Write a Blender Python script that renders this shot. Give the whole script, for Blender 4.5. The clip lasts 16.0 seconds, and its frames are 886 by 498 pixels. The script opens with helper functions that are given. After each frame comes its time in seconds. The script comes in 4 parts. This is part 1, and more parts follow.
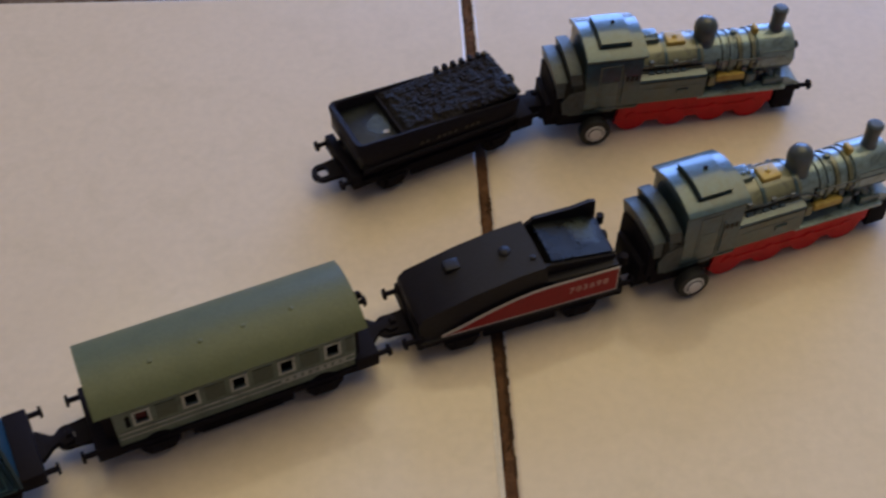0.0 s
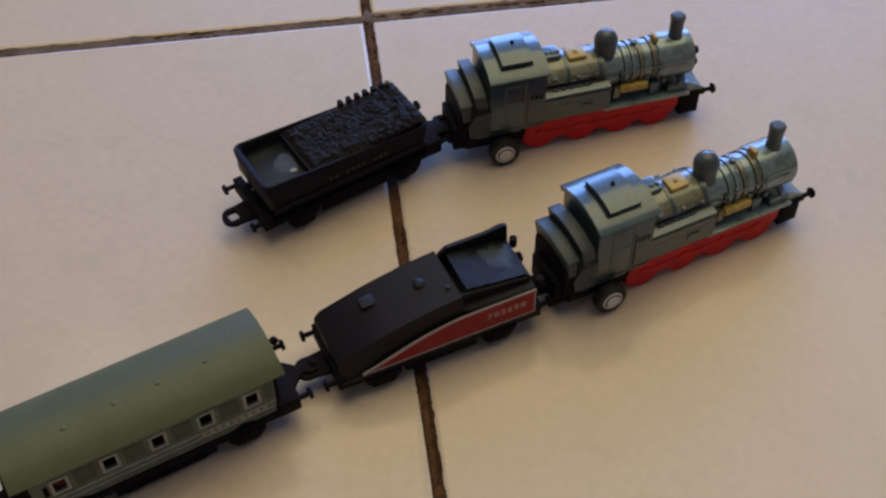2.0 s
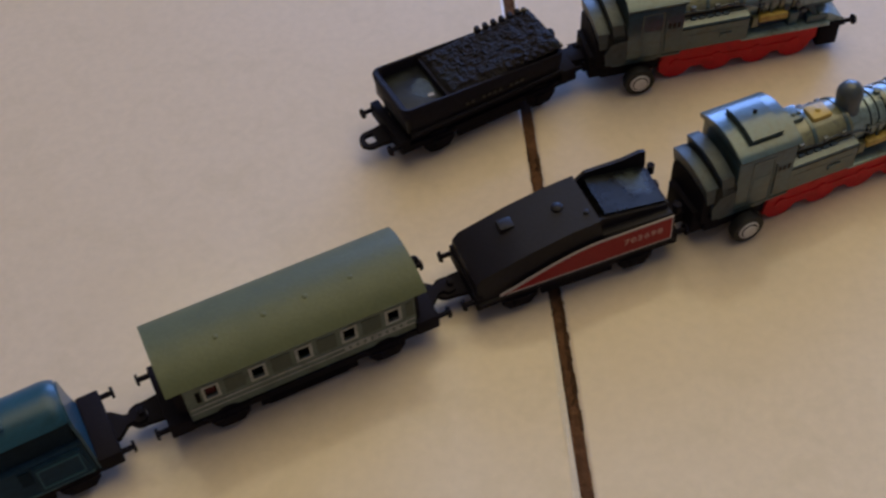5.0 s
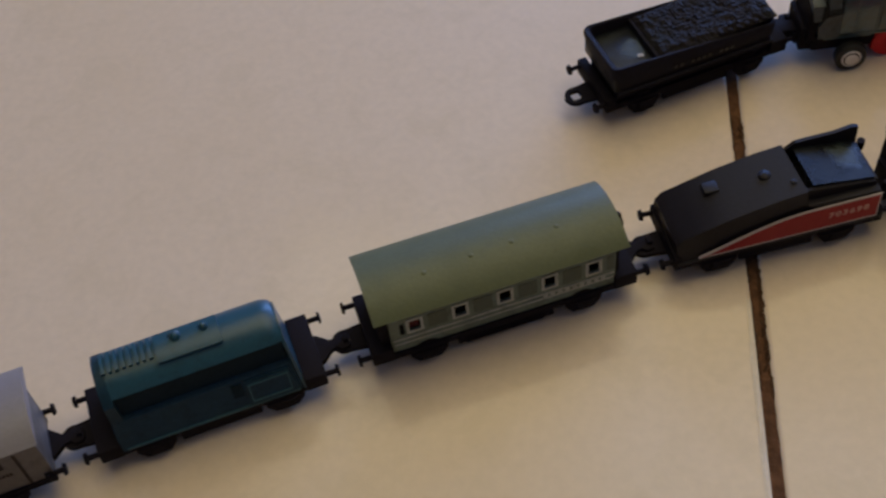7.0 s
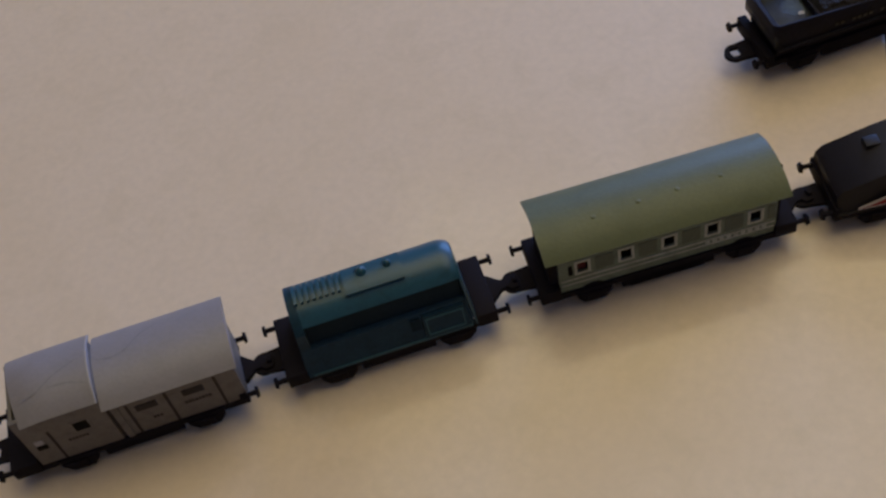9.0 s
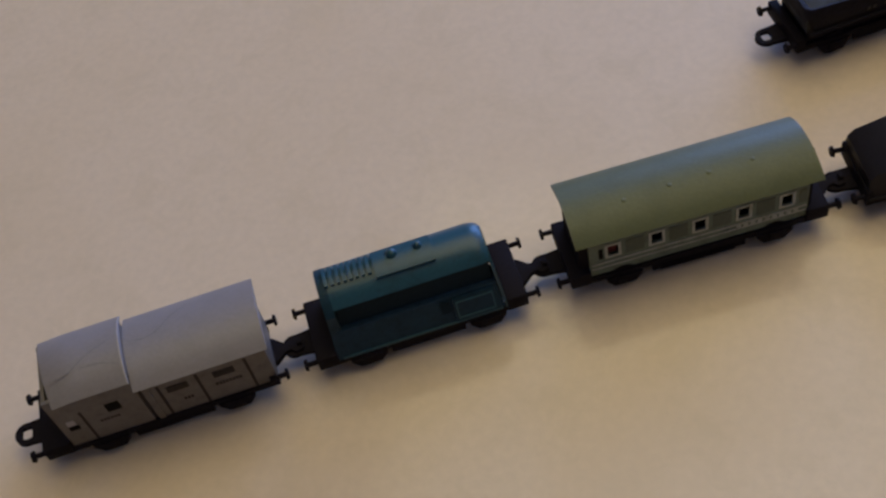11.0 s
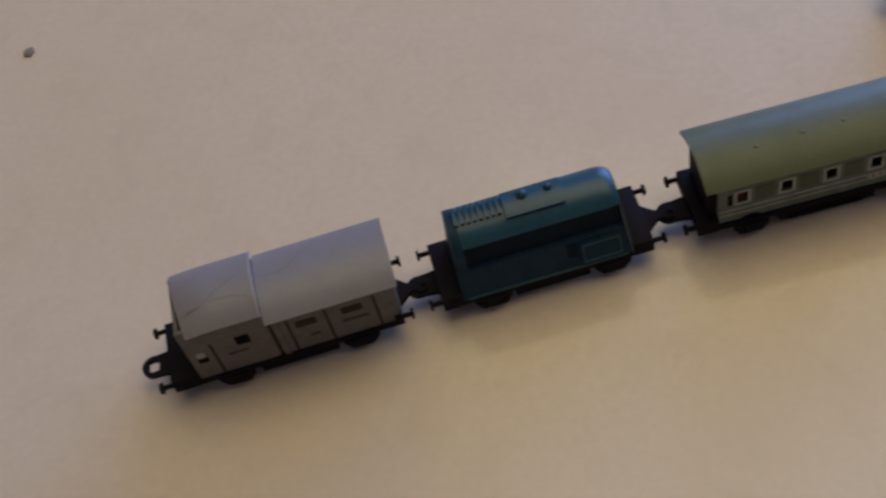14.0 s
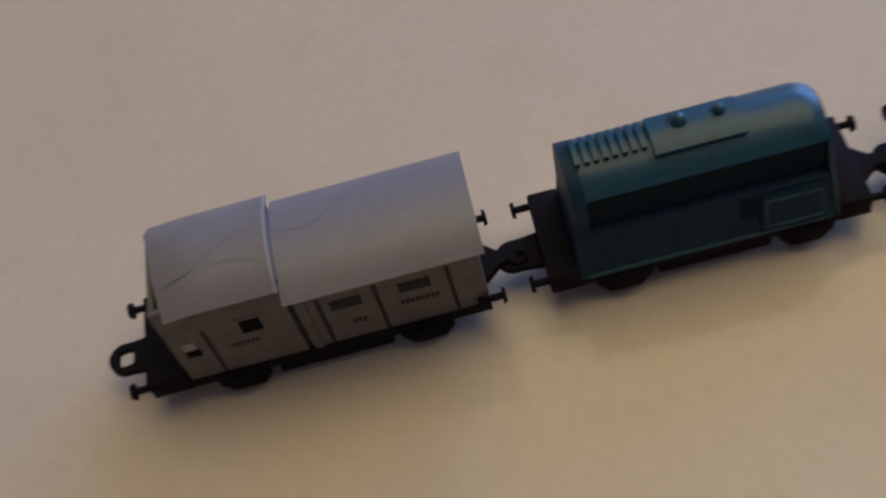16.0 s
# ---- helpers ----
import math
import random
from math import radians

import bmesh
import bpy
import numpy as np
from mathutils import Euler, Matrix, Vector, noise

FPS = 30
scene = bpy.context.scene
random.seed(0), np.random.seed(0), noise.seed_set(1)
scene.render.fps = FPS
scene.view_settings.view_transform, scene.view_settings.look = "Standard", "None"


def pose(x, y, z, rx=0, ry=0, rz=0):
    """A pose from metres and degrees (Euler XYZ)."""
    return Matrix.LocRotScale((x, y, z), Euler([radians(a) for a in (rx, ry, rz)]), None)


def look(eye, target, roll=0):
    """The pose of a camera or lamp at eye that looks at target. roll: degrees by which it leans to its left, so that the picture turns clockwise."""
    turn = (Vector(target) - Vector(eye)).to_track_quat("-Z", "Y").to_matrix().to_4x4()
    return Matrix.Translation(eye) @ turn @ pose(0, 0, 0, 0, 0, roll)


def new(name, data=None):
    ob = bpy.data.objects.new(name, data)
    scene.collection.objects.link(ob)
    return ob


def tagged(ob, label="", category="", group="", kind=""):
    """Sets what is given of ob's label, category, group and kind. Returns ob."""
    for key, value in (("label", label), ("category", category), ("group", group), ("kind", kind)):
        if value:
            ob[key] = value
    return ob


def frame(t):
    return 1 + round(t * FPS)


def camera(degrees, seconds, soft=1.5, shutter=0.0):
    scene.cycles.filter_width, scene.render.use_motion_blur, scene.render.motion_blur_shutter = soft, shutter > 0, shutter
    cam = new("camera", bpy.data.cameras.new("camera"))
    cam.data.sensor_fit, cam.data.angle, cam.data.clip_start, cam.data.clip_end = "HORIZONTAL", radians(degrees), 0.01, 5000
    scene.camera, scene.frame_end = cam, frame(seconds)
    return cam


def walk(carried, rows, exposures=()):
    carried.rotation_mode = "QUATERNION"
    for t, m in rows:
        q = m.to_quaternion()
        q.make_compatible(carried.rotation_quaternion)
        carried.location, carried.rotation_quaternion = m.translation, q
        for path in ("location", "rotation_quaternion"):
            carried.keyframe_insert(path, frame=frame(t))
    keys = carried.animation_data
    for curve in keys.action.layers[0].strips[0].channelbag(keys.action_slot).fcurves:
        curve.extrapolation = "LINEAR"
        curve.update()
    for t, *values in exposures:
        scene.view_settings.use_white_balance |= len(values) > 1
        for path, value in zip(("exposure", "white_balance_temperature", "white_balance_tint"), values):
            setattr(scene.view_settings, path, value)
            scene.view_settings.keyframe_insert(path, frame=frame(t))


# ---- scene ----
# ---- camera ----
cam = camera(40.00, 16.0, soft=2.5, shutter=0.5)
PATH = [
    (0, (-0.03183, -0.41256, 0.31285), (-0.02218, -0.24912, 0.12393), 1.02),
    (0.5, (-0.02412, -0.40964, 0.31515), (-0.00801, -0.24502, 0.12769), 1.08),
    (1, (-0.02088, -0.40718, 0.31607), (-0.00044, -0.24282, 0.12881), 0.85),
    (1.5, (-0.01970, -0.40577, 0.31612), (0.00151, -0.24140, 0.12894), 0.04),
    (2, (-0.01948, -0.40571, 0.31606), (0.00037, -0.24201, 0.12815), -1.04),
    (2.5, (-0.02181, -0.40634, 0.31584), (-0.00398, -0.24327, 0.12719), -1.36),
    (3, (-0.02566, -0.40669, 0.31568), (-0.01132, -0.24541, 0.12520), -2.24),
    (5.5, (-0.04218, -0.41485, 0.31572), (-0.04823, -0.25881, 0.12049), -5.41),
    (6, (-0.05005, -0.41804, 0.31719), (-0.06470, -0.26331, 0.12137), -6.34),
    (6.5, (-0.05268, -0.42235, 0.31576), (-0.07461, -0.26851, 0.11992), -7.80),
    (7, (-0.05730, -0.42284, 0.32126), (-0.08417, -0.27094, 0.12453), -8.13),
    (7.5, (-0.06052, -0.42916, 0.32386), (-0.09464, -0.27867, 0.12716), -10.31),
    (8, (-0.06735, -0.43501, 0.32872), (-0.10909, -0.28829, 0.13064), -12.43),
    (8.5, (-0.07426, -0.44075, 0.33461), (-0.11901, -0.29471, 0.13669), -12.80),
    (9, (-0.07251, -0.44420, 0.33591), (-0.12178, -0.29949, 0.13810), -13.97),
    (11.5, (-0.07665, -0.44717, 0.33443), (-0.13016, -0.30467, 0.13611), -14.99),
    (12, (-0.07492, -0.44572, 0.33643), (-0.12917, -0.30389, 0.13783), -15.01),
    (12.5, (-0.08203, -0.44912, 0.33640), (-0.13486, -0.30728, 0.13743), -14.78),
    (13, (-0.08237, -0.44773, 0.33643), (-0.13751, -0.30696, 0.13733), -15.47),
    (13.5, (-0.08239, -0.45107, 0.33585), (-0.14164, -0.31236, 0.13648), -16.05),
    (14, (-0.10115, -0.46407, 0.33104), (-0.16282, -0.32448, 0.13302), -16.47),
    (14.5, (-0.10935, -0.46610, 0.33132), (-0.17531, -0.32861, 0.13322), -17.10),
    (15, (-0.11766, -0.46205, 0.31905), (-0.18593, -0.32863, 0.11895), -17.61),
    (15.5, (-0.12560, -0.44632, 0.29321), (-0.19380, -0.31119, 0.09424), -17.21),
    (16, (-0.14345, -0.39888, 0.22873), (-0.21577, -0.26621, 0.02957), -18.38),
]
walk(cam, [(t, look(eye, target, roll)) for t, eye, target, roll in PATH],
     [(0, -0.15), (3, -0.16), (6, -0.22), (12, -0.22), (16, -0.27)])

# ---- world and daylight ----
world = bpy.data.worlds.new("sky")
scene.world = world
world.use_nodes = True
wn = world.node_tree.nodes
sky = wn.new("ShaderNodeTexSky")
sky.sky_type, sky.sun_disc = "NISHITA", False
sky.sun_elevation, sky.sun_rotation = radians(40), radians(120)
world.node_tree.links.new(sky.outputs[0], wn["Background"].inputs[0])
wn["Background"].inputs[1].default_value = 0.08


def area(name, m, w, h, watts, colour):
    """A rectangular area lamp: daylight in a wall opening, or added fill."""
    d = bpy.data.lights.new(name, "AREA")
    d.shape, d.size, d.size_y, d.energy, d.color = "RECTANGLE", w, h, watts, colour
    ob = new(name, d)
    ob.matrix_world = m
    return ob


# a low window beyond the trains; the overhead lamp is added, for warm fill
area("window_daylight", look((1.45, 4.86, 1.58), (0.15, 0.0, 0.3)), 4.4, 2.1, 300, (0.22, 0.405, 1.0))
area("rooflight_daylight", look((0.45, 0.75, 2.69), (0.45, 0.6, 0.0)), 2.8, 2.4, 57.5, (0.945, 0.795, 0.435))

# ---- materials ----


def material(name, colour, rough=0.5, metal=0.0, grain=60.0, vary=0.12, bump=0.08, spec=0.5, stain=None, stain_scale=8.0, stain_amount=0.5, coat=0.0, rough_vary=0.1, coat_rough=0.08, grime=None, grime_scale=30.0, grime_amount=0.6):
    """A painted, moulded or glazed surface with grain, patches and fine relief; scales are per metre."""
    m = bpy.data.materials.new(name)
    m.use_nodes = True
    nt = m.node_tree
    n, link = nt.nodes, nt.links.new
    b = n["Principled BSDF"]
    tc = n.new("ShaderNodeTexCoord")
    fine, broad = n.new("ShaderNodeTexNoise"), n.new("ShaderNodeTexNoise")
    fine.inputs["Scale"].default_value, fine.inputs["Detail"].default_value = grain * 10, 6
    broad.inputs["Scale"].default_value, broad.inputs["Detail"].default_value = stain_scale * 10, 5
    broad.inputs["Roughness"].default_value = 0.6
    link(tc.outputs["Object"], fine.inputs["Vector"])
    link(tc.outputs["Object"], broad.inputs["Vector"])
    mix = n.new("ShaderNodeMix")
    mix.data_type = "RGBA"
    dark = [c * (1 - vary * 2) for c in colour]
    light = [min(1, c * (1 + vary)) for c in colour]
    mix.inputs[6].default_value, mix.inputs[7].default_value = (*dark, 1), (*light, 1)
    link(fine.outputs["Fac"], mix.inputs[0])
    ramp = n.new("ShaderNodeValToRGB")
    ramp.color_ramp.elements[0].position, ramp.color_ramp.elements[1].position = 0.45, 0.7
    link(broad.outputs["Fac"], ramp.inputs[0])
    amount = n.new("ShaderNodeMath")
    amount.operation = "MULTIPLY"
    amount.inputs[1].default_value = stain_amount
    link(ramp.outputs[0], amount.inputs[0])
    over = n.new("ShaderNodeMix")
    over.data_type = "RGBA"
    over.inputs[7].default_value = (*(stain or [c * 0.75 for c in colour]), 1)
    link(amount.outputs[0], over.inputs[0])
    link(mix.outputs[2], over.inputs[6])
    last = over
    if grime:
        specks, cut, much, last = n.new("ShaderNodeTexNoise"), n.new("ShaderNodeValToRGB"), n.new("ShaderNodeMath"), n.new("ShaderNodeMix")
        specks.inputs["Scale"].default_value, specks.inputs["Detail"].default_value = grime_scale * 10, 8
        specks.inputs["Roughness"].default_value, specks.inputs["Distortion"].default_value = 0.7, 0.6
        cut.color_ramp.elements[0].position, cut.color_ramp.elements[1].position = 0.5, 0.66
        much.operation, last.data_type = "MULTIPLY", "RGBA"
        much.inputs[1].default_value = grime_amount
        last.inputs[7].default_value = (*grime, 1)
        link(tc.outputs["Object"], specks.inputs["Vector"])
        link(specks.outputs["Fac"], cut.inputs[0])
        link(cut.outputs[0], much.inputs[0])
        link(much.outputs[0], last.inputs[0])
        link(over.outputs[2], last.inputs[6])
    link(last.outputs[2], b.inputs["Base Color"])
    rr = n.new("ShaderNodeMapRange")
    rr.inputs[3].default_value, rr.inputs[4].default_value = max(0.03, rough - rough_vary), min(1, rough + rough_vary)
    link(broad.outputs["Fac"], rr.inputs[0])
    link(rr.outputs[0], b.inputs["Roughness"])
    b.inputs["Metallic"].default_value, b.inputs["Specular IOR Level"].default_value = metal, spec
    b.inputs["Coat Weight"].default_value, b.inputs["Coat Roughness"].default_value = coat, coat_rough
    bp = n.new("ShaderNodeBump")
    bp.inputs["Strength"].default_value, bp.inputs["Distance"].default_value = bump, 0.0004
    link(fine.outputs["Fac"], bp.inputs["Height"])
    link(bp.outputs[0], b.inputs["Normal"])
    return m


M_TILE = material("glazed_cream_tile", (0.685, 0.55, 0.415), 0.42, spec=0.28, coat=0.45, coat_rough=0.12, grain=30, vary=0.06, bump=0.03, stain=(0.62, 0.48, 0.325), stain_scale=0.9, stain_amount=0.45, rough_vary=0.1, grime=(0.56, 0.45, 0.31), grime_scale=5, grime_amount=0.35)
M_GROUT = material("brown_grout", (0.14, 0.066, 0.032), 0.95, spec=0.15, grain=50, vary=0.4, bump=0.9, stain=(0.045, 0.022, 0.012), stain_scale=9, stain_amount=0.85)
M_GROUT_PALE = material("dusty_grout", (0.20, 0.145, 0.112), 0.95, spec=0.15, grain=50, vary=0.35, bump=0.9, stain=(0.075, 0.045, 0.032), stain_scale=5, stain_amount=0.85)
M_BLACK = material("black_plastic", (0.0138, 0.0110, 0.0146), 0.62, spec=0.05, grain=120, vary=0.2, bump=0.15, stain=(0.013, 0.0105, 0.014), stain_scale=30, stain_amount=0.5)
M_BLACK_BODY = material("black_paint", (0.0125, 0.0103, 0.0145), 0.46, spec=0.17, grain=90, vary=0.2, bump=0.15, stain=(0.014, 0.0105, 0.012), stain_scale=22, stain_amount=0.5)
M_BLUEBLACK = material("blue_black_paint", (0.0175, 0.0150, 0.0215), 0.55, spec=0.07, grain=90, vary=0.25, bump=0.2, stain=(0.016, 0.014, 0.015), stain_scale=25, stain_amount=0.6)
M_COAL = material("moulded_coal", (0.0175, 0.0135, 0.0140), 0.55, spec=0.07, grain=60, vary=0.6, bump=0.5, stain=(0.021, 0.024, 0.023), stain_scale=6, stain_amount=0.5)
M_GREYGREEN = material("grey_green_paint", (0.050, 0.096, 0.110), 0.36, metal=0.15, spec=0.3, coat=1.0, coat_rough=0.15, grain=60, vary=0.22, bump=0.10, stain=(0.082, 0.098, 0.066), stain_scale=7, stain_amount=0.55, rough_vary=0.08, grime=(0.045, 0.052, 0.045), grime_scale=20, grime_amount=0.7)
M_PALE = material("worn_pale_grey_green", (0.24, 0.325, 0.33), 0.36, metal=0.3, spec=0.3, coat=1.0, coat_rough=0.10, grain=60, vary=0.2, bump=0.10, stain=(0.17, 0.185, 0.14), stain_scale=9, stain_amount=0.7, rough_vary=0.08, grime=(0.05, 0.057, 0.052), grime_scale=22, grime_amount=0.7)
M_OLIVE = material("olive_paint", (0.20, 0.195, 0.10), 0.40, coat=0.9, coat_rough=0.12, grain=60, vary=0.16, bump=0.16, stain=(0.14, 0.145, 0.08), stain_scale=14, stain_amount=0.7, grime=(0.05, 0.05, 0.03), grime_scale=22, grime_amount=0.7)
M_ROOF = material("olive_green_plastic", (0.102, 0.112, 0.052), 0.5, spec=0.3, coat=0.12, coat_rough=0.3, grain=90, vary=0.12, bump=0.2, stain=(0.080, 0.09, 0.042), stain_scale=12, stain_amount=0.6)
M_WALL_GREEN = material("grey_green_plastic", (0.150, 0.182, 0.135), 0.55, spec=0.3, grain=90, vary=0.14, bump=0.1, stain=(0.085, 0.10, 0.075), stain_scale=16, stain_amount=0.6, grime=(0.045, 0.05, 0.04), grime_scale=24, grime_amount=0.5)
M_LINE = material("pale_lining", (0.44, 0.44, 0.37), 0.6, grain=120, vary=0.2, bump=0.05, stain=(0.30, 0.31, 0.25), stain_scale=40, stain_amount=0.7, grime=(0.15, 0.16, 0.12), grime_scale=30, grime_amount=0.55)
M_TEAL = material("teal_plastic", (0.013, 0.065, 0.101), 0.42, spec=0.2, coat=0.45, coat_rough=0.3, grain=90, vary=0.14, bump=0.14, stain=(0.013, 0.068, 0.098), stain_scale=15, stain_amount=0.4, grime=(0.005, 0.024, 0.036), grime_scale=22, grime_amount=0.5)
# slightly paler teal for the bottom rail and the plate outline
M_TEAL_LINE = material("pale_teal_edge", (0.025, 0.085, 0.112), 0.42, spec=0.25, grain=120, vary=0.2, bump=0.05)
M_GREY = material("warm_grey_plastic", (0.224, 0.200, 0.207), 0.50, coat=0.3, coat_rough=0.3, grain=90, vary=0.08, bump=0.12, stain=(0.185, 0.168, 0.17), stain_scale=12, stain_amount=0.5)
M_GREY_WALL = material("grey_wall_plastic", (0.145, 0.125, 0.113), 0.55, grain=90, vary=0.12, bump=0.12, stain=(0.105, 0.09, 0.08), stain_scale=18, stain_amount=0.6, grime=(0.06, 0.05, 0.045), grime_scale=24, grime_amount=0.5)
M_PALE_MARK = material("pale_edge", (0.36, 0.335, 0.345), 0.5, grain=120, vary=0.1, bump=0.05)
M_RED = material("red_plastic", (0.66, 0.013, 0.020), 0.38, spec=0.25, grain=80, vary=0.12, bump=0.1, stain=(0.40, 0.009, 0.012), stain_scale=18, stain_amount=0.6)
M_STRIPE = material("red_print", (0.30, 0.014, 0.018), 0.45, spec=0.2, grain=90, vary=0.12, bump=0.05, stain=(0.22, 0.012, 0.015), stain_scale=20, stain_amount=0.5)
M_PRINT = material("pale_print", (0.52, 0.45, 0.42), 0.5, grain=120, vary=0.15, bump=0.03)
M_PINK = material("pink_print", (0.52, 0.25, 0.21), 0.5, grain=120, vary=0.15, bump=0.03)
M_YELLOW = material("ochre_paint", (0.56, 0.38, 0.075), 0.40, grain=90, vary=0.15, bump=0.1, stain=(0.3, 0.17, 0.02), stain_scale=30, stain_amount=0.6)
M_RUBBER = material("black_rubber", (0.012, 0.011, 0.011), 0.6, grain=120, vary=0.2, bump=0.15)
M_DARKGREY = material("dark_grey_green_paint", (0.062, 0.080, 0.098), 0.45, spec=0.3, coat=0.6, coat_rough=0.15, grain=60, vary=0.2, bump=0.16, stain=(0.055, 0.062, 0.062), stain_scale=14, stain_amount=0.7)
M_PLATE = material("dull_grey_green_paint", (0.056, 0.076, 0.084), 0.5, spec=0.3, coat=0.15, coat_rough=0.3, grain=60, vary=0.25, bump=0.15, stain=(0.085, 0.085, 0.075), stain_scale=9, stain_amount=0.6, grime=(0.035, 0.036, 0.034), grime_scale=18, grime_amount=0.7)
M_HUB = material("silver_hub", (0.74, 0.72, 0.71), 0.40, metal=0.2, grain=90, vary=0.1, bump=0.05)
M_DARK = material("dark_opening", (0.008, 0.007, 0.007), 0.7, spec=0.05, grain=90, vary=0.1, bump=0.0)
M_PLASTER = material("ochre_plaster", (0.30, 0.24, 0.178), 0.9, grain=6, vary=0.05, bump=0.2)
# unseen ceiling; its blue is chosen to tint reflections on the toys
M_CEIL = material("blue_tinted_ceiling", (0.52, 0.60, 0.71), 0.9, grain=6, vary=0.03, bump=0.1)
M_DIRT = material("dirt_crumb", (0.27, 0.22, 0.18), 0.9, grain=80, vary=0.3, bump=0.5)
# near-black for seams, slots, rings and painted-in shade of creases
M_DARK_DETAIL = material("dark_detail_and_shade", (0.012, 0.012, 0.011), 0.6, spec=0.2, grain=90, vary=0.3, bump=0.2)
M_FAINT = material("rubbed_print", (0.015, 0.012, 0.009), 0.5, grain=100, vary=0.3, bump=0.1)
M_BRASS = material("tarnished_brass", (0.10, 0.07, 0.035), 0.5, metal=0.4, grain=100, vary=0.3, bump=0.1)
M_WELL = material("worn_black_floor", (0.010, 0.011, 0.014), 0.40, spec=0.25, grain=40, vary=0.4, bump=0.4, stain=(0.042, 0.05, 0.055), stain_scale=18, stain_amount=0.35)
M_SEAT = material("dull_red_plastic", (0.13, 0.028, 0.025), 0.6, spec=0.2, grain=90, vary=0.2, bump=0.05)
M_PATCH_OUTER = material("patch_grey_faint", (0.024, 0.031, 0.032), 0.26, grain=40, vary=0.3, bump=0.25, stain=(0.010, 0.012, 0.013), stain_scale=20, stain_amount=0.9)
M_PATCH = material("patch_grey", (0.055, 0.07, 0.07), 0.25, grain=40, vary=0.3, bump=0.25, stain=(0.015, 0.018, 0.018), stain_scale=25, stain_amount=0.9)
# darker copy of the tank's teal with the shade of its lower sides in it
M_SKIRT = material("shaded_teal_plastic", (0.011, 0.037, 0.064), 0.5, spec=0.14, grain=90, vary=0.2, bump=0.15, stain=(0.017, 0.046, 0.066), stain_scale=14, stain_amount=0.5, grime=(0.006, 0.018, 0.026), grime_scale=20, grime_amount=0.5)
# near-black teal: the shade of the tank's recess is put into the colour
M_RECESS = material("recess_shade_teal", (0.011, 0.023, 0.034), 0.6, spec=0.05, grain=90, vary=0.2, bump=0.1)
M_GLOSS = material("gloss_black", (0.008, 0.009, 0.011), 0.28, spec=0.25, grain=30, vary=0.3, bump=0.2, stain=(0.018, 0.021, 0.023), stain_scale=14, stain_amount=0.6)
M_CRACK = material("roof_crack_grey", (0.200, 0.184, 0.194), 0.50, coat=0.3, coat_rough=0.3, grain=90, vary=0.2, bump=0.05)
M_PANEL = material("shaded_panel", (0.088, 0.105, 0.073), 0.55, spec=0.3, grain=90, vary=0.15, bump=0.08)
M_GROOVE = material("dark_groove", (0.050, 0.041, 0.038), 0.7, spec=0.1, grain=90, vary=0.2, bump=0.05)
M_SOIL = material("dark_soil", (0.07, 0.037, 0.02), 0.95, spec=0.1, grain=70, vary=0.4, bump=0.5, stain=(0.13, 0.075, 0.042), stain_scale=12, stain_amount=0.7)
M_CHIP = material("bare_tile_body", (0.73, 0.63, 0.51), 0.8, grain=60, vary=0.1, bump=0.3)

# ---- mesh helpers: sizes in centimetres, x along the vehicle, y to its far side, z up ----
CM = 0.01


def part(name, bm, mat, parent, label="", smooth=False, bevel=0.0, angle=35):
    """Links a bmesh as one mesh object under a thing or a part."""
    if bevel:
        edges = [e for e in bm.edges if len(e.link_faces) == 2 and e.calc_face_angle(0) > radians(30)]
        bmesh.ops.bevel(bm, geom=edges, offset=bevel, segments=2, profile=0.6, affect="EDGES", clamp_overlap=True)
    bmesh.ops.recalc_face_normals(bm, faces=bm.faces)
    bmesh.ops.scale(bm, vec=(CM, CM, CM), verts=bm.verts)
    me = bpy.data.meshes.new(name)
    for f in bm.faces:
        f.smooth = smooth or bool(bevel)
    if smooth or bevel:
        for e in bm.edges:
            if len(e.link_faces) == 2 and e.calc_face_angle(0) > radians(angle):
                e.smooth = False
    bm.to_mesh(me)
    bm.free()
    me.materials.append(mat)
    ob = new(name, me)
    ob.parent = parent
    if label:
        ob["label"] = label
    return ob


def box(x0, x1, y0, y1, z0, z1, bm=None):
    bm = bm or bmesh.new()
    m = Matrix.Translation(((x0 + x1) / 2, (y0 + y1) / 2, (z0 + z1) / 2)) @ Matrix.Diagonal((x1 - x0, y1 - y0, z1 - z0, 1))
    bmesh.ops.create_cube(bm, size=1, matrix=m)
    return bm


def rod(p, q, r, r2=None, seg=16, bm=None):
    bm = bm or bmesh.new()
    p, q = Vector(p), Vector(q)
    m = Matrix.Translation((p + q) / 2) @ (q - p).to_track_quat("Z", "Y").to_matrix().to_4x4()
    bmesh.ops.create_cone(bm, cap_ends=True, segments=seg, radius1=r, radius2=r if r2 is None else r2, depth=(q - p).length, matrix=m)
    return bm


def prism(profile, x0, x1, bm=None, steps=1, shape=None):
    """A closed profile of (y, z) drawn out along x; shape(x, y, z) may move each point."""
    bm = bm or bmesh.new()
    rings = []
    for i in range(steps + 1):
        x = x0 + (x1 - x0) * i / steps
        rings.append([bm.verts.new(shape(x, y, z) if shape else (x, y, z)) for y, z in profile])
    for a, b in zip(rings, rings[1:]):
        for k in range(len(profile)):
            bm.faces.new((a[k], a[k - 1], b[k - 1], b[k]))
    bm.faces.new(rings[0])
    bm.faces.new(rings[-1][::-1])
    return bm


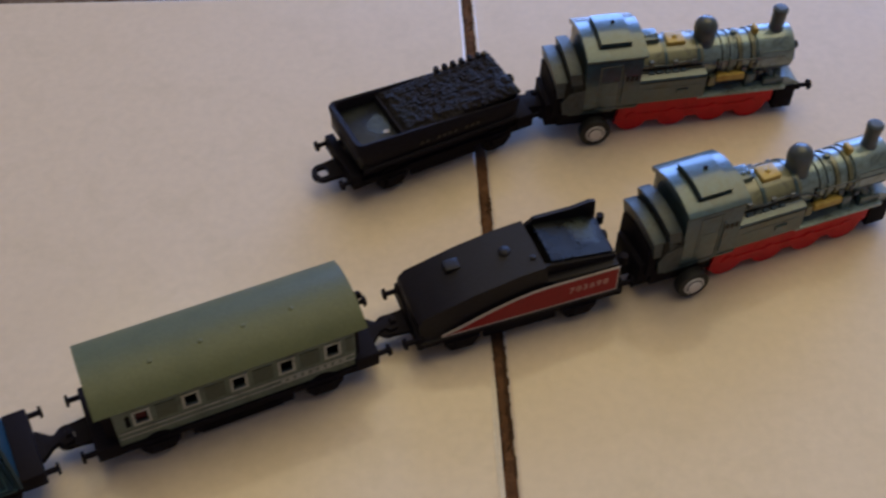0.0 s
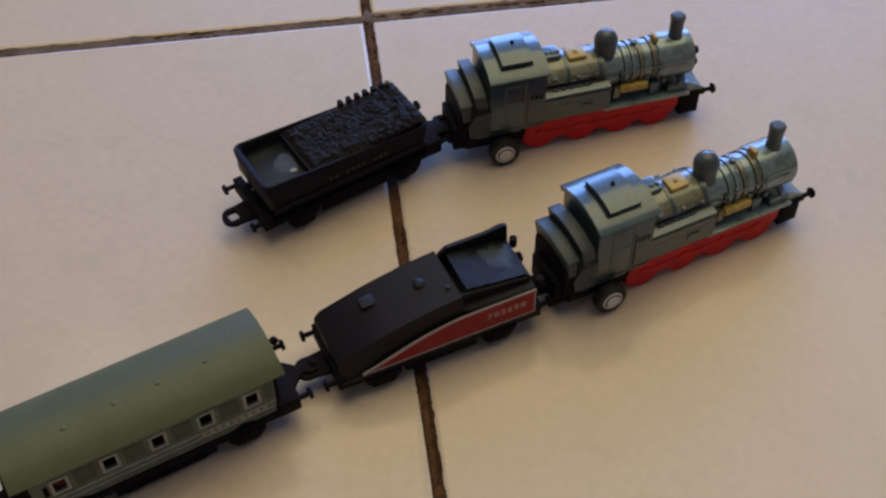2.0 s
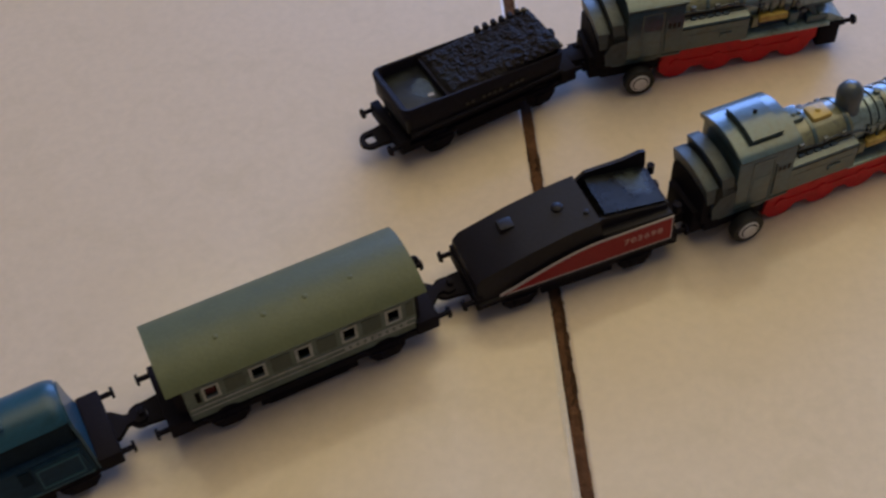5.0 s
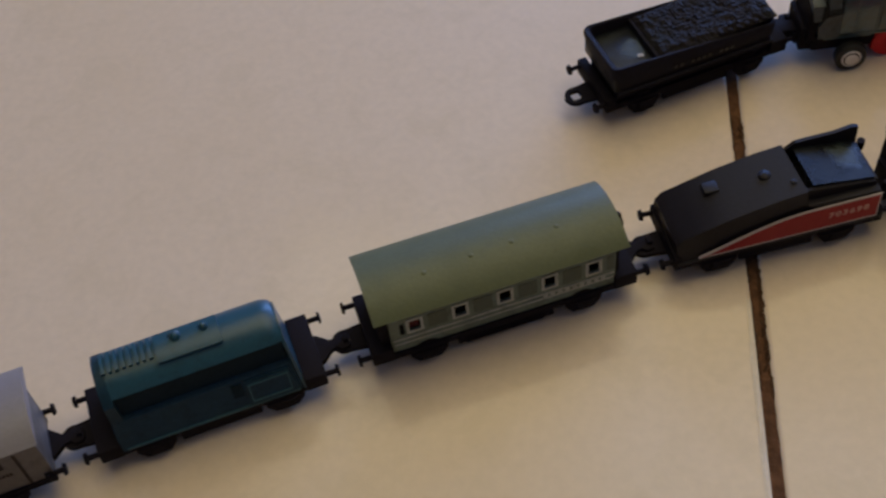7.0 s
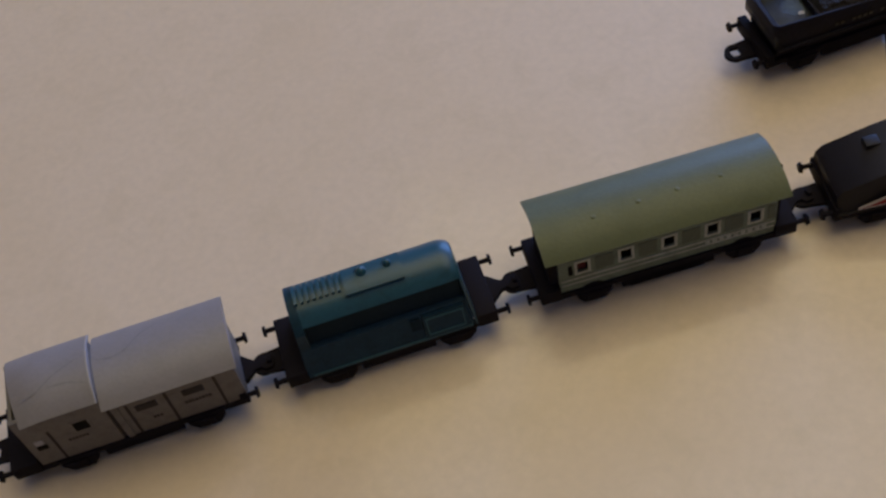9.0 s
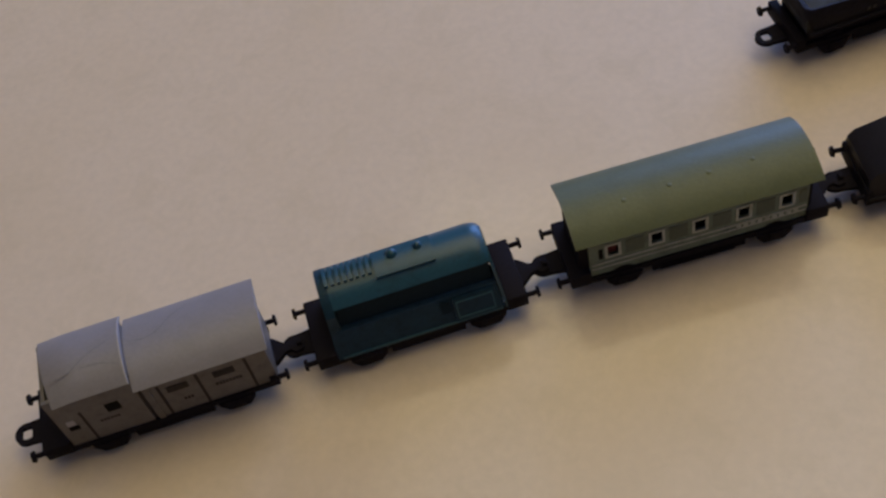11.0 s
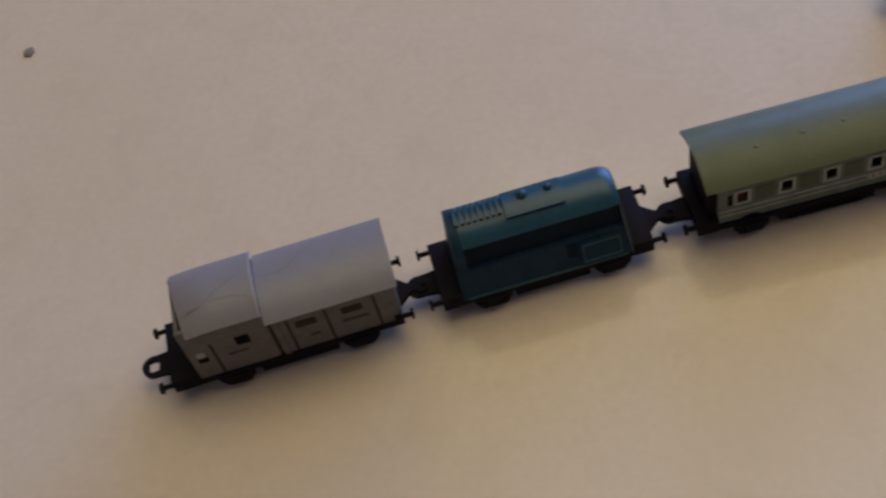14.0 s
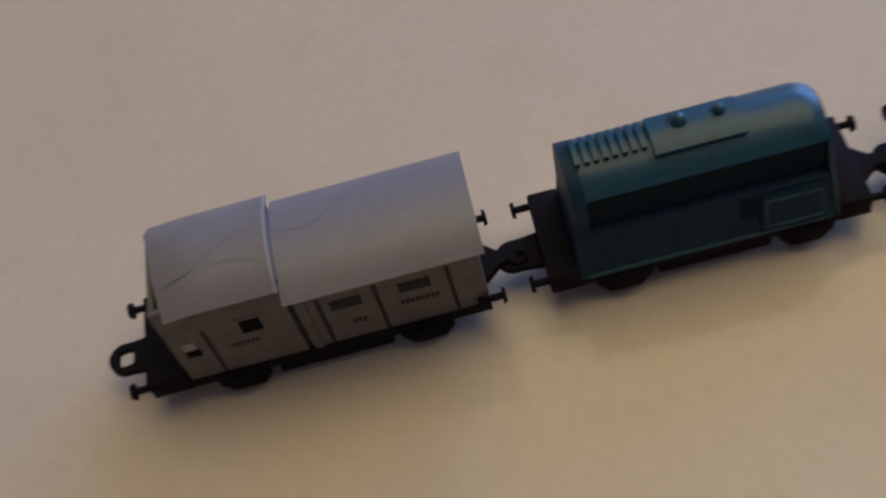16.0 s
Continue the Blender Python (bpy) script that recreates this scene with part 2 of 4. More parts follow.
def side(outline, y0, y1, bm=None):
    """A closed outline of (x, z) drawn out along y."""
    bm = bm or bmesh.new()
    rings = [[bm.verts.new((x, y, z)) for x, z in outline] for y in (y0, y1)]
    a, b = rings
    for k in range(len(outline)):
        bm.faces.new((a[k], a[k - 1], b[k - 1], b[k]))
    bm.faces.new(a)
    bm.faces.new(b[::-1])
    return bm


def spun(outline, seg=24, at=(0, 0, 0), bm=None):
    """An outline of (radius, z) turned about the upright through at."""
    bm = bm or bmesh.new()
    rings = []
    for r, z in outline:
        rings.append([bm.verts.new((at[0] + max(r, 1e-3) * math.cos(2 * math.pi * k / seg), at[1] + max(r, 1e-3) * math.sin(2 * math.pi * k / seg), at[2] + z)) for k in range(seg)])
    for a, b in zip(rings, rings[1:]):
        for k in range(seg):
            bm.faces.new((a[k - 1], a[k], b[k], b[k - 1]))
    bm.faces.new(rings[0][::-1])
    bm.faces.new(rings[-1])
    return bm


def arc(r, zc, a0, a1, steps, yc=0.0):
    """Points (y, z) on a circle about (yc, zc); angles in degrees from the top, towards +y."""
    return [(yc + r * math.sin(radians(a0 + (a1 - a0) * i / steps)), zc + r * math.cos(radians(a0 + (a1 - a0) * i / steps))) for i in range(steps + 1)]


def frame_ring(outer, inner, thick, at, bm=None):
    """A flat ring between two outlines of (a, b) with equal counts, in the plane y = at, thick towards -y."""
    bm = bm or bmesh.new()
    r = [[bm.verts.new((a, y, b)) for a, b in o] for y in (at, at - thick) for o in (outer, inner)]
    n = len(outer)
    for k in range(n):
        for p, q in ((0, 1), (1, 3), (3, 2), (2, 0)):
            bm.faces.new((r[p][k - 1], r[p][k], r[q][k], r[q][k - 1]))
    return bm


def rect(x0, x1, z0, z1):
    return [(x0, z0), (x1, z0), (x1, z1), (x0, z1)]


def vehicle(name, x, y, turn, label, category, group):
    ob = new(name)
    ob.empty_display_size = 0.01
    ob.matrix_world = pose(x * CM, y * CM, 0, 0, 0, turn)
    return tagged(ob, label, category, group)


# ---- running gear shared by the wagons ----


def buffer(parent, x, y, z, way):
    bm = rod((x - way * 0.62, y, z), (x - way * 0.08, y, z), 0.085, seg=12)
    rod((x - way * 0.62, y, z), (x - way * 0.45, y, z), 0.15, seg=12, bm=bm)
    rod((x - way * 0.09, y, z), (x, y, z), 0.20, 0.17, seg=16, bm=bm)
    return part("buffer", bm, M_BLACK, parent, smooth=True)


def plan(outline, z0, z1, bm=None):
    """A closed outline of (x, y) drawn out upwards."""
    bm = bm or bmesh.new()
    a, b = [[bm.verts.new((x, y, z)) for x, y in outline] for z in (z0, z1)]
    for k in range(len(outline)):
        bm.faces.new((a[k], a[k - 1], b[k - 1], b[k]))
    bm.faces.new(a)
    bm.faces.new(b[::-1])
    return bm


def loop(parent, x, z, way=-1):
    """The flat coupling eye, broad at the wagon and round at its tip x, with a squarish hole."""
    n, r = 40, 0.40
    outer, inner = [], []
    for k in range(n):
        a = 2 * math.pi * (k + 0.5) / n
        c, s = math.cos(a), math.sin(a)
        if c > -0.3:
            outer.append((r * c, r * s))
        else:
            f = (-0.3 - c) / 0.7
            outer.append((-0.12 - 1.0 * math.sin(f * math.pi / 2), math.copysign(min(abs(s) / 0.3, 1.0), s) * (0.385 + 0.20 * f)))
        q = 0.205 / max(abs(c), abs(s)) * (1 - 0.10 * abs(math.sin(2 * a)))
        inner.append((0.95 * q * c, 1.12 * q * s))
    bm = frame_ring(outer, inner, 0.17, 0.085)
    bmesh.ops.rotate(bm, verts=bm.verts, cent=(0, 0, 0), matrix=Matrix.Rotation(radians(90), 3, "X"))
    bmesh.ops.scale(bm, vec=(way, 1, 1), verts=bm.verts)
    bmesh.ops.translate(bm, verts=bm.verts, vec=(x - way * 0.42, 0, z))
    return part("coupling_eye", bm, M_BLACK, parent, smooth=True)


def hook(parent, x0, x1, z):
    """The coupling hook: broad at the wagon, waisted, with a wider head and an upturned tip."""
    d = x1 - x0
    half = [(x0, 0.58), (x0 + 0.28 * d, 0.50), (x0 + 0.52 * d, 0.20), (x1 - 0.45, 0.16), (x1 - 0.32, 0.31), (x1 - 0.06, 0.27), (x1, 0.12)]
    bm = plan(half + [(px, -py) for px, py in half[::-1]], z - 0.02, z + 0.20)
    box(x1 - 0.22, x1 - 0.06, -0.12, 0.12, z + 0.1, z + 0.34, bm=bm)
    return part("coupling_hook", bm, M_BLACK, parent, bevel=0.03)


def wheel(parent, x, y, r, out):
    bm = rod((x, y - out * 0.13, r), (x, y + out * 0.10, r), r, seg=28)
    rod((x, y + out * 0.10, r), (x, y + out * 0.16, r), r * 0.55, r * 0.45, seg=20, bm=bm)
    return part("wheel", bm, M_BLACK, parent, smooth=True)


def running_gear(parent, reach, base, body, eye=True, hook_to=None, spacing=2.1, mid=0.0):
    """Underframe, end platforms, buffers, axle guards, wheels and couplings. reach: buffer heads; body: (x0, x1) of what it carries."""
    x0, x1 = body
    part("underframe", box(x0 + 0.1, x1 - 0.1, -0.62, 0.62, 0.42, 0.92), M_BLACK, parent, bevel=0.04)
    for s in (-1, 1):
        bm = box(x0, x1, s * 1.04 - 0.09, s * 1.04 + 0.09, 0.60, 0.88)
        box(mid - base * 0.62, mid + base * 0.62, s * 1.02 - 0.07, s * 1.02 + 0.07, 0.26, 0.62, bm=bm)
        part("solebar", bm, M_BLACK, parent, bevel=0.03)
        for x in (mid - base, mid + base):
            bm = side([(x - 0.66, 0.86), (x + 0.66, 0.86), (x + 0.60, 0.48), (x + 0.36, 0.15), (x - 0.36, 0.15), (x - 0.60, 0.48)], s * 1.10, s * 1.18)
            box(x - 0.24, x + 0.24, s * 1.20 - 0.09, s * 1.20 + 0.09, 0.30, 0.72, bm=bm)
            box(x - 0.56, x + 0.56, s * 1.19 - 0.05, s * 1.19 + 0.05, 0.58, 0.70, bm=bm)
            part("axle_guard", bm, M_BLACK, parent, bevel=0.03)
            wheel(parent, x, s * 0.98, 0.51, s)
    for x, way in ((x0, -1), (x1, 1)):
        a, b = sorted((x - way * 0.05, way * (reach - 0.42)))
        bm = box(a, b, -1.2, 1.2, 0.66, 1.26)
        part("end_platform", bm, M_BLACK, parent, bevel=0.05)
        for s in (-1, 1):
            buffer(parent, way * reach, s * spacing / 2, 1.0, way)
    for x in (mid - base, mid + base):
        part("axle", rod((x, -0.85, 0.52), (x, 0.85, 0.52), 0.09, seg=10), M_BLACK, parent, smooth=True)
    if eye:
        loop(parent, -(reach + 0.62), 0.72)
    if hook_to:
        hook(parent, reach - 0.7, hook_to, 0.72)


# ---- room ----
FLOOR_Z = -0.0032
TILE, GAP = 0.50, 0.0036


def slab(name, lo, hi, mat, label):
    bm = bmesh.new()
    m = Matrix.Translation([(a + b) / 2 for a, b in zip(lo, hi)]) @ Matrix.Diagonal([b - a for a, b in zip(lo, hi)] + [1])
    bmesh.ops.create_cube(bm, size=1, matrix=m)
    me = bpy.data.meshes.new(name)
    bm.to_mesh(me)
    bm.free()
    me.materials.append(mat)
    return tagged(new(name, me), label, name.split("_")[0], kind="structure")


X0, X1, Y0, Y1, TOP = -2.3, 3.9, -2.2, 4.9, 2.7
floor = new("floor")
tagged(floor, "cream glazed ceramic tile floor with worn brown grout joints", "floor", kind="structure")
slab("wall_south", (X0 - 0.15, Y0 - 0.15, -0.1), (X1 + 0.15, Y0, TOP), M_PLASTER, "plain ochre plaster wall")
slab("wall_west", (X0 - 0.15, Y0, -0.1), (X0, Y1, TOP), M_PLASTER, "plain ochre plaster wall")


def wall_with_opening(name, along, at, lo, hi, o0, o1, sill, head, label):
    """A wall 15 cm thick with one opening; along is "x" or "y", at its inner face."""
    bm = bmesh.new()
    for a0, a1, z0, z1 in ((lo, o0, -0.1, TOP), (o1, hi, -0.1, TOP), (o0, o1, -0.1, sill), (o0, o1, head, TOP)):
        if z1 - z0 < 0.01:
            continue
        if along == "x":
            l, h = (a0, at, z0), (a1, at + 0.15, z1)
        else:
            l, h = (at, a0, z0), (at + 0.15, a1, z1)
        m = Matrix.Translation([(p + q) / 2 for p, q in zip(l, h)]) @ Matrix.Diagonal([q - p for p, q in zip(l, h)] + [1])
        bmesh.ops.create_cube(bm, size=1, matrix=m)
    me = bpy.data.meshes.new(name)
    bm.to_mesh(me)
    bm.free()
    me.materials.append(M_PLASTER)
    return tagged(new(name, me), label, "wall", kind="structure")


wall_with_opening("wall_north", "x", Y1, X0, X1, -0.8, 3.7, 0.46, 2.66, "ochre plaster wall with a window opening")
slab("wall_east", (X1, Y0, -0.1), (X1 + 0.15, Y1, TOP), M_PLASTER, "plain ochre plaster wall")

# ceiling, left open at the added overhead lamp
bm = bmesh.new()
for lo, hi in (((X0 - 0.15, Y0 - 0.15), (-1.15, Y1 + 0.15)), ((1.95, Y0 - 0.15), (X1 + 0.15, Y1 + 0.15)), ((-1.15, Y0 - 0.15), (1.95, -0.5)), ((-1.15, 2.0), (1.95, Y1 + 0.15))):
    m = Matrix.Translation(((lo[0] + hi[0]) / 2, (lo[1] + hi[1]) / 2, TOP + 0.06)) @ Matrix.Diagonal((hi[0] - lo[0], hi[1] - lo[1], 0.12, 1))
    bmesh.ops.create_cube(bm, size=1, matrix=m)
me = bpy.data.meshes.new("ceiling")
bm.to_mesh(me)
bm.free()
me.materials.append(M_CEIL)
tagged(new("ceiling", me), "unseen ceiling tinted blue for reflections, open at the added overhead lamp", "ceiling", kind="structure")

# ---- things: the coal tender and its engine behind ----
LOCOS = "toy steam locomotives"
TRAIN = "wagons of the toy train"


def coal_tender(x, y, turn):
    t = vehicle("coal_tender", x, y, turn, "black toy coal tender with a heaped coal load, on the tiles", "toy tender", TRAIN)
    running_gear(t, 4.02, 2.1, (-3.3, 3.0), hook_to=4.5, spacing=2.15)
    # side walls, with a plain floor inside, make the open well
    prof = [(-1.0, 0.92), (-1.06, 1.25), (-1.16, 1.5), (1.16, 1.5), (1.06, 1.25), (1.0, 0.92)]
    part("body", prism(prof, -3.12, 2.95), M_BLUEBLACK, t, bevel=0.05)
    def rounded(x0, x1, w, rad):
        pts = []
        for cx, cy, a0 in ((x1 - rad, w - rad, 0), (x0 + rad, w - rad, 90), (x0 + rad, -w + rad, 180), (x1 - rad, -w + rad, 270)):
            pts += [(cx + rad * math.cos(radians(a0 + 15 * k)), cy + rad * math.sin(radians(a0 + 15 * k))) for k in range(7)]
        return pts
    bm = bmesh.new()
    rings = [[bm.verts.new((px, py, z - (0.35 if px > 2.5 and z > 2 else 0))) for px, py in rounded(*shape)] for shape, z in (((-3.16, 2.95, 1.20, 0.3), 1.42), ((-3.28, 3.0, 1.27, 0.3), 1.75), ((-3.42, 3.04, 1.29, 0.3), 2.58), ((-3.39, 3.0, 1.25, 0.28), 2.66), ((-3.28, 2.94, 1.18, 0.24), 2.66), ((-3.18, 2.9, 1.14, 0.22), 2.58), ((-3.27, 2.9, 1.18, 0.22), 1.5))]
    for a, c in zip(rings, rings[1:] + rings[:1]):
        for k in range(len(a)):
            bm.faces.new((a[k - 1], a[k], c[k], c[k - 1]))
    part("side_wall", bm, M_BLUEBLACK, t, smooth=True, angle=60)
    for s in (-1, 1):
        part("lower_rail", rod((-3.2, s * 1.3, 1.52), (2.9, s * 1.3, 1.52), 0.06, seg=8), M_BLUEBLACK, t, smooth=True)
        # worn lettering band along the side
        for k in (3, 4, 6, 7, 8, 9, 11, 12, 13):
            part("letter_bar", box(-1.7 + 0.22 * k, -1.58 + 0.22 * k, s * 1.31 - 0.012, s * 1.31 + 0.012, 1.84, 1.98), M_FAINT, t)
    part("bulkhead", box(-1.62, -1.5, -1.2, 1.2, 1.5, 2.42), M_BLUEBLACK, t, bevel=0.04)
    part("well_floor", box(-3.3, -1.6, -1.2, 1.2, 1.55, 2.14), M_WELL, t, bevel=0.03)
    part("paint_chip", plan([(-2.06, -0.52), (-1.86, -0.56), (-1.82, -0.42), (-1.95, -0.36), (-2.05, -0.40)], 2.13, 2.16), M_PALE_MARK, t, "small pale spot on the well floor")
    part("worn_patch", plan([(-2.5, -0.1), (-2.2, -0.5), (-1.75, -0.45), (-1.66, 0.25), (-1.9, 0.5), (-2.3, 0.3)], 2.13, 2.145), M_PATCH, t, "greyish patch on the well floor")
    # coal: a rough heap, highest at the engine end
    bm = bmesh.new()
    nx, ny = 110, 58
    vs = []
    for i in range(nx + 1):
        row = []
        for j in range(ny + 1):
            px, py = -1.5 + 4.5 * i / nx, -1.18 + 2.36 * j / ny
            rim = min(1.0, (1.18 - abs(py)) / 0.25, (px + 1.5) / 0.15 + 0.1, (3.0 - px) / 0.3 + 0.2)
            h = 2.42 + 0.15 * rim + 0.10 * (px + 1.5) / 4.5
            h += 0.03 * (noise.cell(Vector((px * 5.0, py * 5.0, 1.0))) - 0.5) * rim + 0.05 * noise.noise(Vector((px * 3.6, py * 3.6, 4.0))) + 0.030 * noise.noise(Vector((px * 8, py * 8, 2.0))) + 0.014 * noise.noise(Vector((px * 17, py * 17, 6.0)))
            row.append(bm.verts.new((px, py, h)))
        vs.append(row)
    for i in range(nx):
        for j in range(ny):
            bm.faces.new((vs[i][j], vs[i + 1][j], vs[i + 1][j + 1], vs[i][j + 1]))
    part("coal_load", bm, M_COAL, t, "lumpy moulded coal with a dull shine")
    # ribs along the far rim over the coal and a row of lumps at the front
    for k in range(6):
        part("rim_rib", box(0.75 + 0.34 * k, 0.93 + 0.34 * k, 1.0, 1.24, 2.4, 2.72), M_BLUEBLACK, t, bevel=0.05)
        part("rim_rib", box(0.75 + 0.34 * k, 0.93 + 0.34 * k, -1.16, -0.90, 2.4, 2.60), M_BLUEBLACK, t, bevel=0.05)
    for k in range(5):
        py = 0.95 - 0.45 * k
        part("coal_lump", spun([(0.12, 0), (0.2, 0.12), (0.17, 0.28), (0.05, 0.34)], 9, (2.78, py, 2.25 + 0.06 * (k % 2))), M_COAL, t, smooth=True)
    part("lamp_bracket", spun([(0.05, 0), (0.05, 0.25), (0.11, 0.3), (0.1, 0.42), (0.03, 0.45)], 12, (2.72, 1.0, 2.38)), M_BRASS, t, "small tarnished brass bracket", smooth=True)
    return t


def locomotive(x, y, turn, label, pitch=0.0):
    l = vehicle("steam_locomotive", x, y, turn, label, "toy locomotive", LOCOS)
    # chassis block between the wheels
    part("chassis", box(-1.1, 7.3, -0.62, 0.62, 0.35, 1.15), M_BLACK, l, bevel=0.05)
    part("rear_frame", box(-1.35, 1.0, -0.95, 0.95, 0.55, 1.2), M_BLACK, l, bevel=0.06)
    for s in (-1, 1):
        # red wheels with their rods, cast in one colour
        for k, cx in enumerate((1.50, 3.08, 4.62, 6.06)):
            w = part("driving_wheel", rod((cx, s * 0.66, 0.66), (cx, s * 1.01, 0.66), 0.64, seg=32), M_RED, l, smooth=True)
            bm = rod((cx, s * 1.0, 0.66), (cx, s * 1.05, 0.66), 0.22, seg=16)
            part("wheel_boss", bm, M_RED, w, smooth=True)
        part("red_skirt", side([(0.85, 0.36), (0.95, 1.30), (6.9, 1.26), (6.9, 0.72), (6.5, 0.36)], s * 0.60, s * 1.0), M_RED, l, bevel=0.04)
        part("connecting_rod", box(1.4, 6.3, s * 1.0 - 0.04, s * 1.0 + 0.04, 0.66, 0.78), M_RED, l, bevel=0.03)
        # trailing wheel with a rubber tyre and bright hub
        t = part("tyre", rod((0, s * 1.14, 0.57), (0, s * 1.52, 0.57), 0.57, seg=36), M_RUBBER, l, "black rubber tyre", bevel=0.07)
        part("hub", rod((0, s * 1.50, 0.57), (0, s * 1.55, 0.57), 0.37, 0.35, seg=32), M_HUB, t, "silver-white moulded hub", smooth=True)
        part("hub_ring", rod((0, s * 1.545, 0.57), (0, s * 1.558, 0.57), 0.29, seg=28), M_DARK_DETAIL, t, "dark ring in the hub", smooth=True)
        part("hub_cap", spun_y((0, s * 1.555, 0.57), s, [(0.235, 0), (0.25, 0.03), (0.2, 0.05), (0.01, 0.06)]), M_HUB, t, smooth=True)
        # running board
        part("running_board", box(3.9, 7.3, s * 0.76 - 0.34, s * 0.76 + 0.32, 1.24, 1.38), M_PALE, l, bevel=0.03)
        # side tanks with louvres
        tank = part("side_tank", prism([(s * 0.5, 1.5), (s * 1.10, 1.34), (s * 1.10, 2.28), (s * 1.04, 2.36), (s * 0.74, 2.44), (s * 0.5, 2.66)], 1.55, 4.05), M_GREYGREEN, l, bevel=0.05)
        part("tank_lid", prism([(s * 1.10, 2.33), (s * 1.07, 2.40), (s * 0.72, 2.49), (s * 0.52, 2.69), (s * 0.52, 2.6), (s * 0.7, 2.4)], 1.58, 4.07), M_GREYGREEN, tank, bevel=0.02)
        for k in range(5):
            part("louvre", slant(1.95 + 0.3 * k, 2.11 + 0.3 * k, s), M_GREYGREEN, tank, bevel=0.02)
            part("louvre_gap", slant(2.12 + 0.3 * k, 2.17 + 0.3 * k, s, 0.025), M_DARKGREY, tank)
        part("rivet_strip", box(1.7, 3.9, s * 1.095 - 0.015, s * 1.095 + 0.015, 1.95, 2.0), M_GREYGREEN, tank)
        part("tank_seam", box(1.56, 4.06, s * 1.085 - 0.02, s * 1.085 + 0.02, 2.27, 2.30), M_DARK_DETAIL, tank)
        part("tank_end_plate", box(4.03, 4.09, s * 0.84 - 0.24, s * 0.84 + 0.22, 1.4, 2.34), M_GREYGREEN, tank, bevel=0.02)
        part("sand_hopper", side([(4.3, 1.62), (4.34, 2.02), (4.52, 2.06), (4.54, 1.62)], s * 0.78 - 0.12, s * 0.78 + 0.10), M_OLIVE, l, "olive hopper beside the boiler", bevel=0.03)
        part("valve_box", box(3.0, 3.45, s * 1.10 - 0.05, s * 1.10 + 0.05, 1.65, 1.85), M_GREYGREEN, tank, bevel=0.02)
        part("air_tank", box(4.55, 5.62, s * 0.80 - 0.17, s * 0.80 + 0.13, 1.84, 2.12), M_YELLOW, l, "ochre equipment box beside the boiler", bevel=0.06)
        part("pump", box(5.75, 6.1, s * 0.74 - 0.14, s * 0.74 + 0.14, 1.36, 1.95), M_GREYGREEN, l, bevel=0.05)
        part("steam_pipe", rod((6.5, s * 0.55, 2.1), (6.8, s * 0.80, 1.6), 0.13, seg=12), M_GREYGREEN, l, smooth=True)
        part("cylinder_block", box(6.45, 7.2, s * 0.78 - 0.18, s * 0.78 + 0.16, 1.36, 1.72), M_GREYGREEN, l, bevel=0.05)
        buffer(l, 8.42, s * 0.85, 1.10, 1)
    # sloped footplate and beam at the front
    part("footplate", side([(6.9, 1.2), (6.9, 1.78), (7.3, 1.7), (7.85, 1.36), (7.9, 1.2)], -0.92, 0.92), M_PALE, l, bevel=0.05)
    part("buffer_beam", box(7.02, 7.8, -1.0, 1.0, 0.22, 1.24), M_BLACK, l, bevel=0.05)
    # boiler and its bands
    part("boiler", rod((1.5, 0, 2.45), (7.2, 0, 2.45), 0.75, seg=40), M_PALE, l, smooth=True)
    prof = [(-0.78, 1.3), (-0.78, 2.72)] + arc(0.98, 2.29, -50, 50, 16) + [(0.78, 2.72), (0.78, 1.3)]
    part("firebox", prism(prof, 1.55, 3.95), M_OLIVE, l, bevel=0.05)
    for bx in (1.62, 2.5, 3.72):
        part("firebox_band", prism(arc(1.01, 2.29, -56, 56, 16) + arc(0.95, 2.29, 56, -56, 16), bx, bx + 0.12), M_GREYGREEN, l, smooth=True)
    for s in (-1, 1):
        part("firebox_seam", box(1.6, 3.9, s * 0.80 - 0.025, s * 0.80 + 0.025, 2.62, 2.70), M_DARK_DETAIL, l)
    part("smokebox", rod((6.05, 0, 2.46), (7.46, 0, 2.46), 0.83, seg=40), M_PALE, l, bevel=0.05)
    part("smokebox_door", rod((7.44, 0, 2.46), (7.56, 0, 2.46), 0.66, 0.5, seg=32), M_GREYGREEN, l, smooth=True)
    part("door_knob", rod((7.5, 0, 2.40), (7.90, 0, 2.40), 0.15, seg=14), M_BLACK, l, smooth=True)
    for bx in (4.72, 5.02, 5.32, 5.82):
        part("boiler_band", rod((bx, 0, 2.45), (bx + 0.14, 0, 2.45), 0.80, seg=40), M_OLIVE if bx in (5.32, 5.82) else M_PALE, l, smooth=True)
        part("band_seam", rod((bx - 0.035, 0, 2.45), (bx + 0.175, 0, 2.45), 0.767, seg=40), M_DARK_DETAIL, l, smooth=True)
    part("boiler_cradle", box(3.9, 7.0, -0.62, 0.62, 1.3, 1.95), M_DARKGREY, l, bevel=0.06)
    part("saddle", box(6.1, 7.2, -0.5, 0.5, 1.2, 1.9), M_GREYGREEN, l, bevel=0.06)
    part("chimney", spun([(0.36, 0), (0.28, 0.14), (0.245, 0.3), (0.265, 0.9), (0.285, 0.97), (0.275, 1.06), (0.2, 1.12), (0.02, 1.13)], 28, (6.88, 0, 3.10)), M_DARKGREY, l, smooth=True)
    part("steam_dome", spun([(0.48, 0), (0.40, 0.14), (0.405, 0.4), (0.43, 0.58), (0.42, 0.76), (0.33, 0.94), (0.17, 1.05), (0.01, 1.08)], 28, (4.15, 0, 3.02)), M_DARKGREY, l, smooth=True)
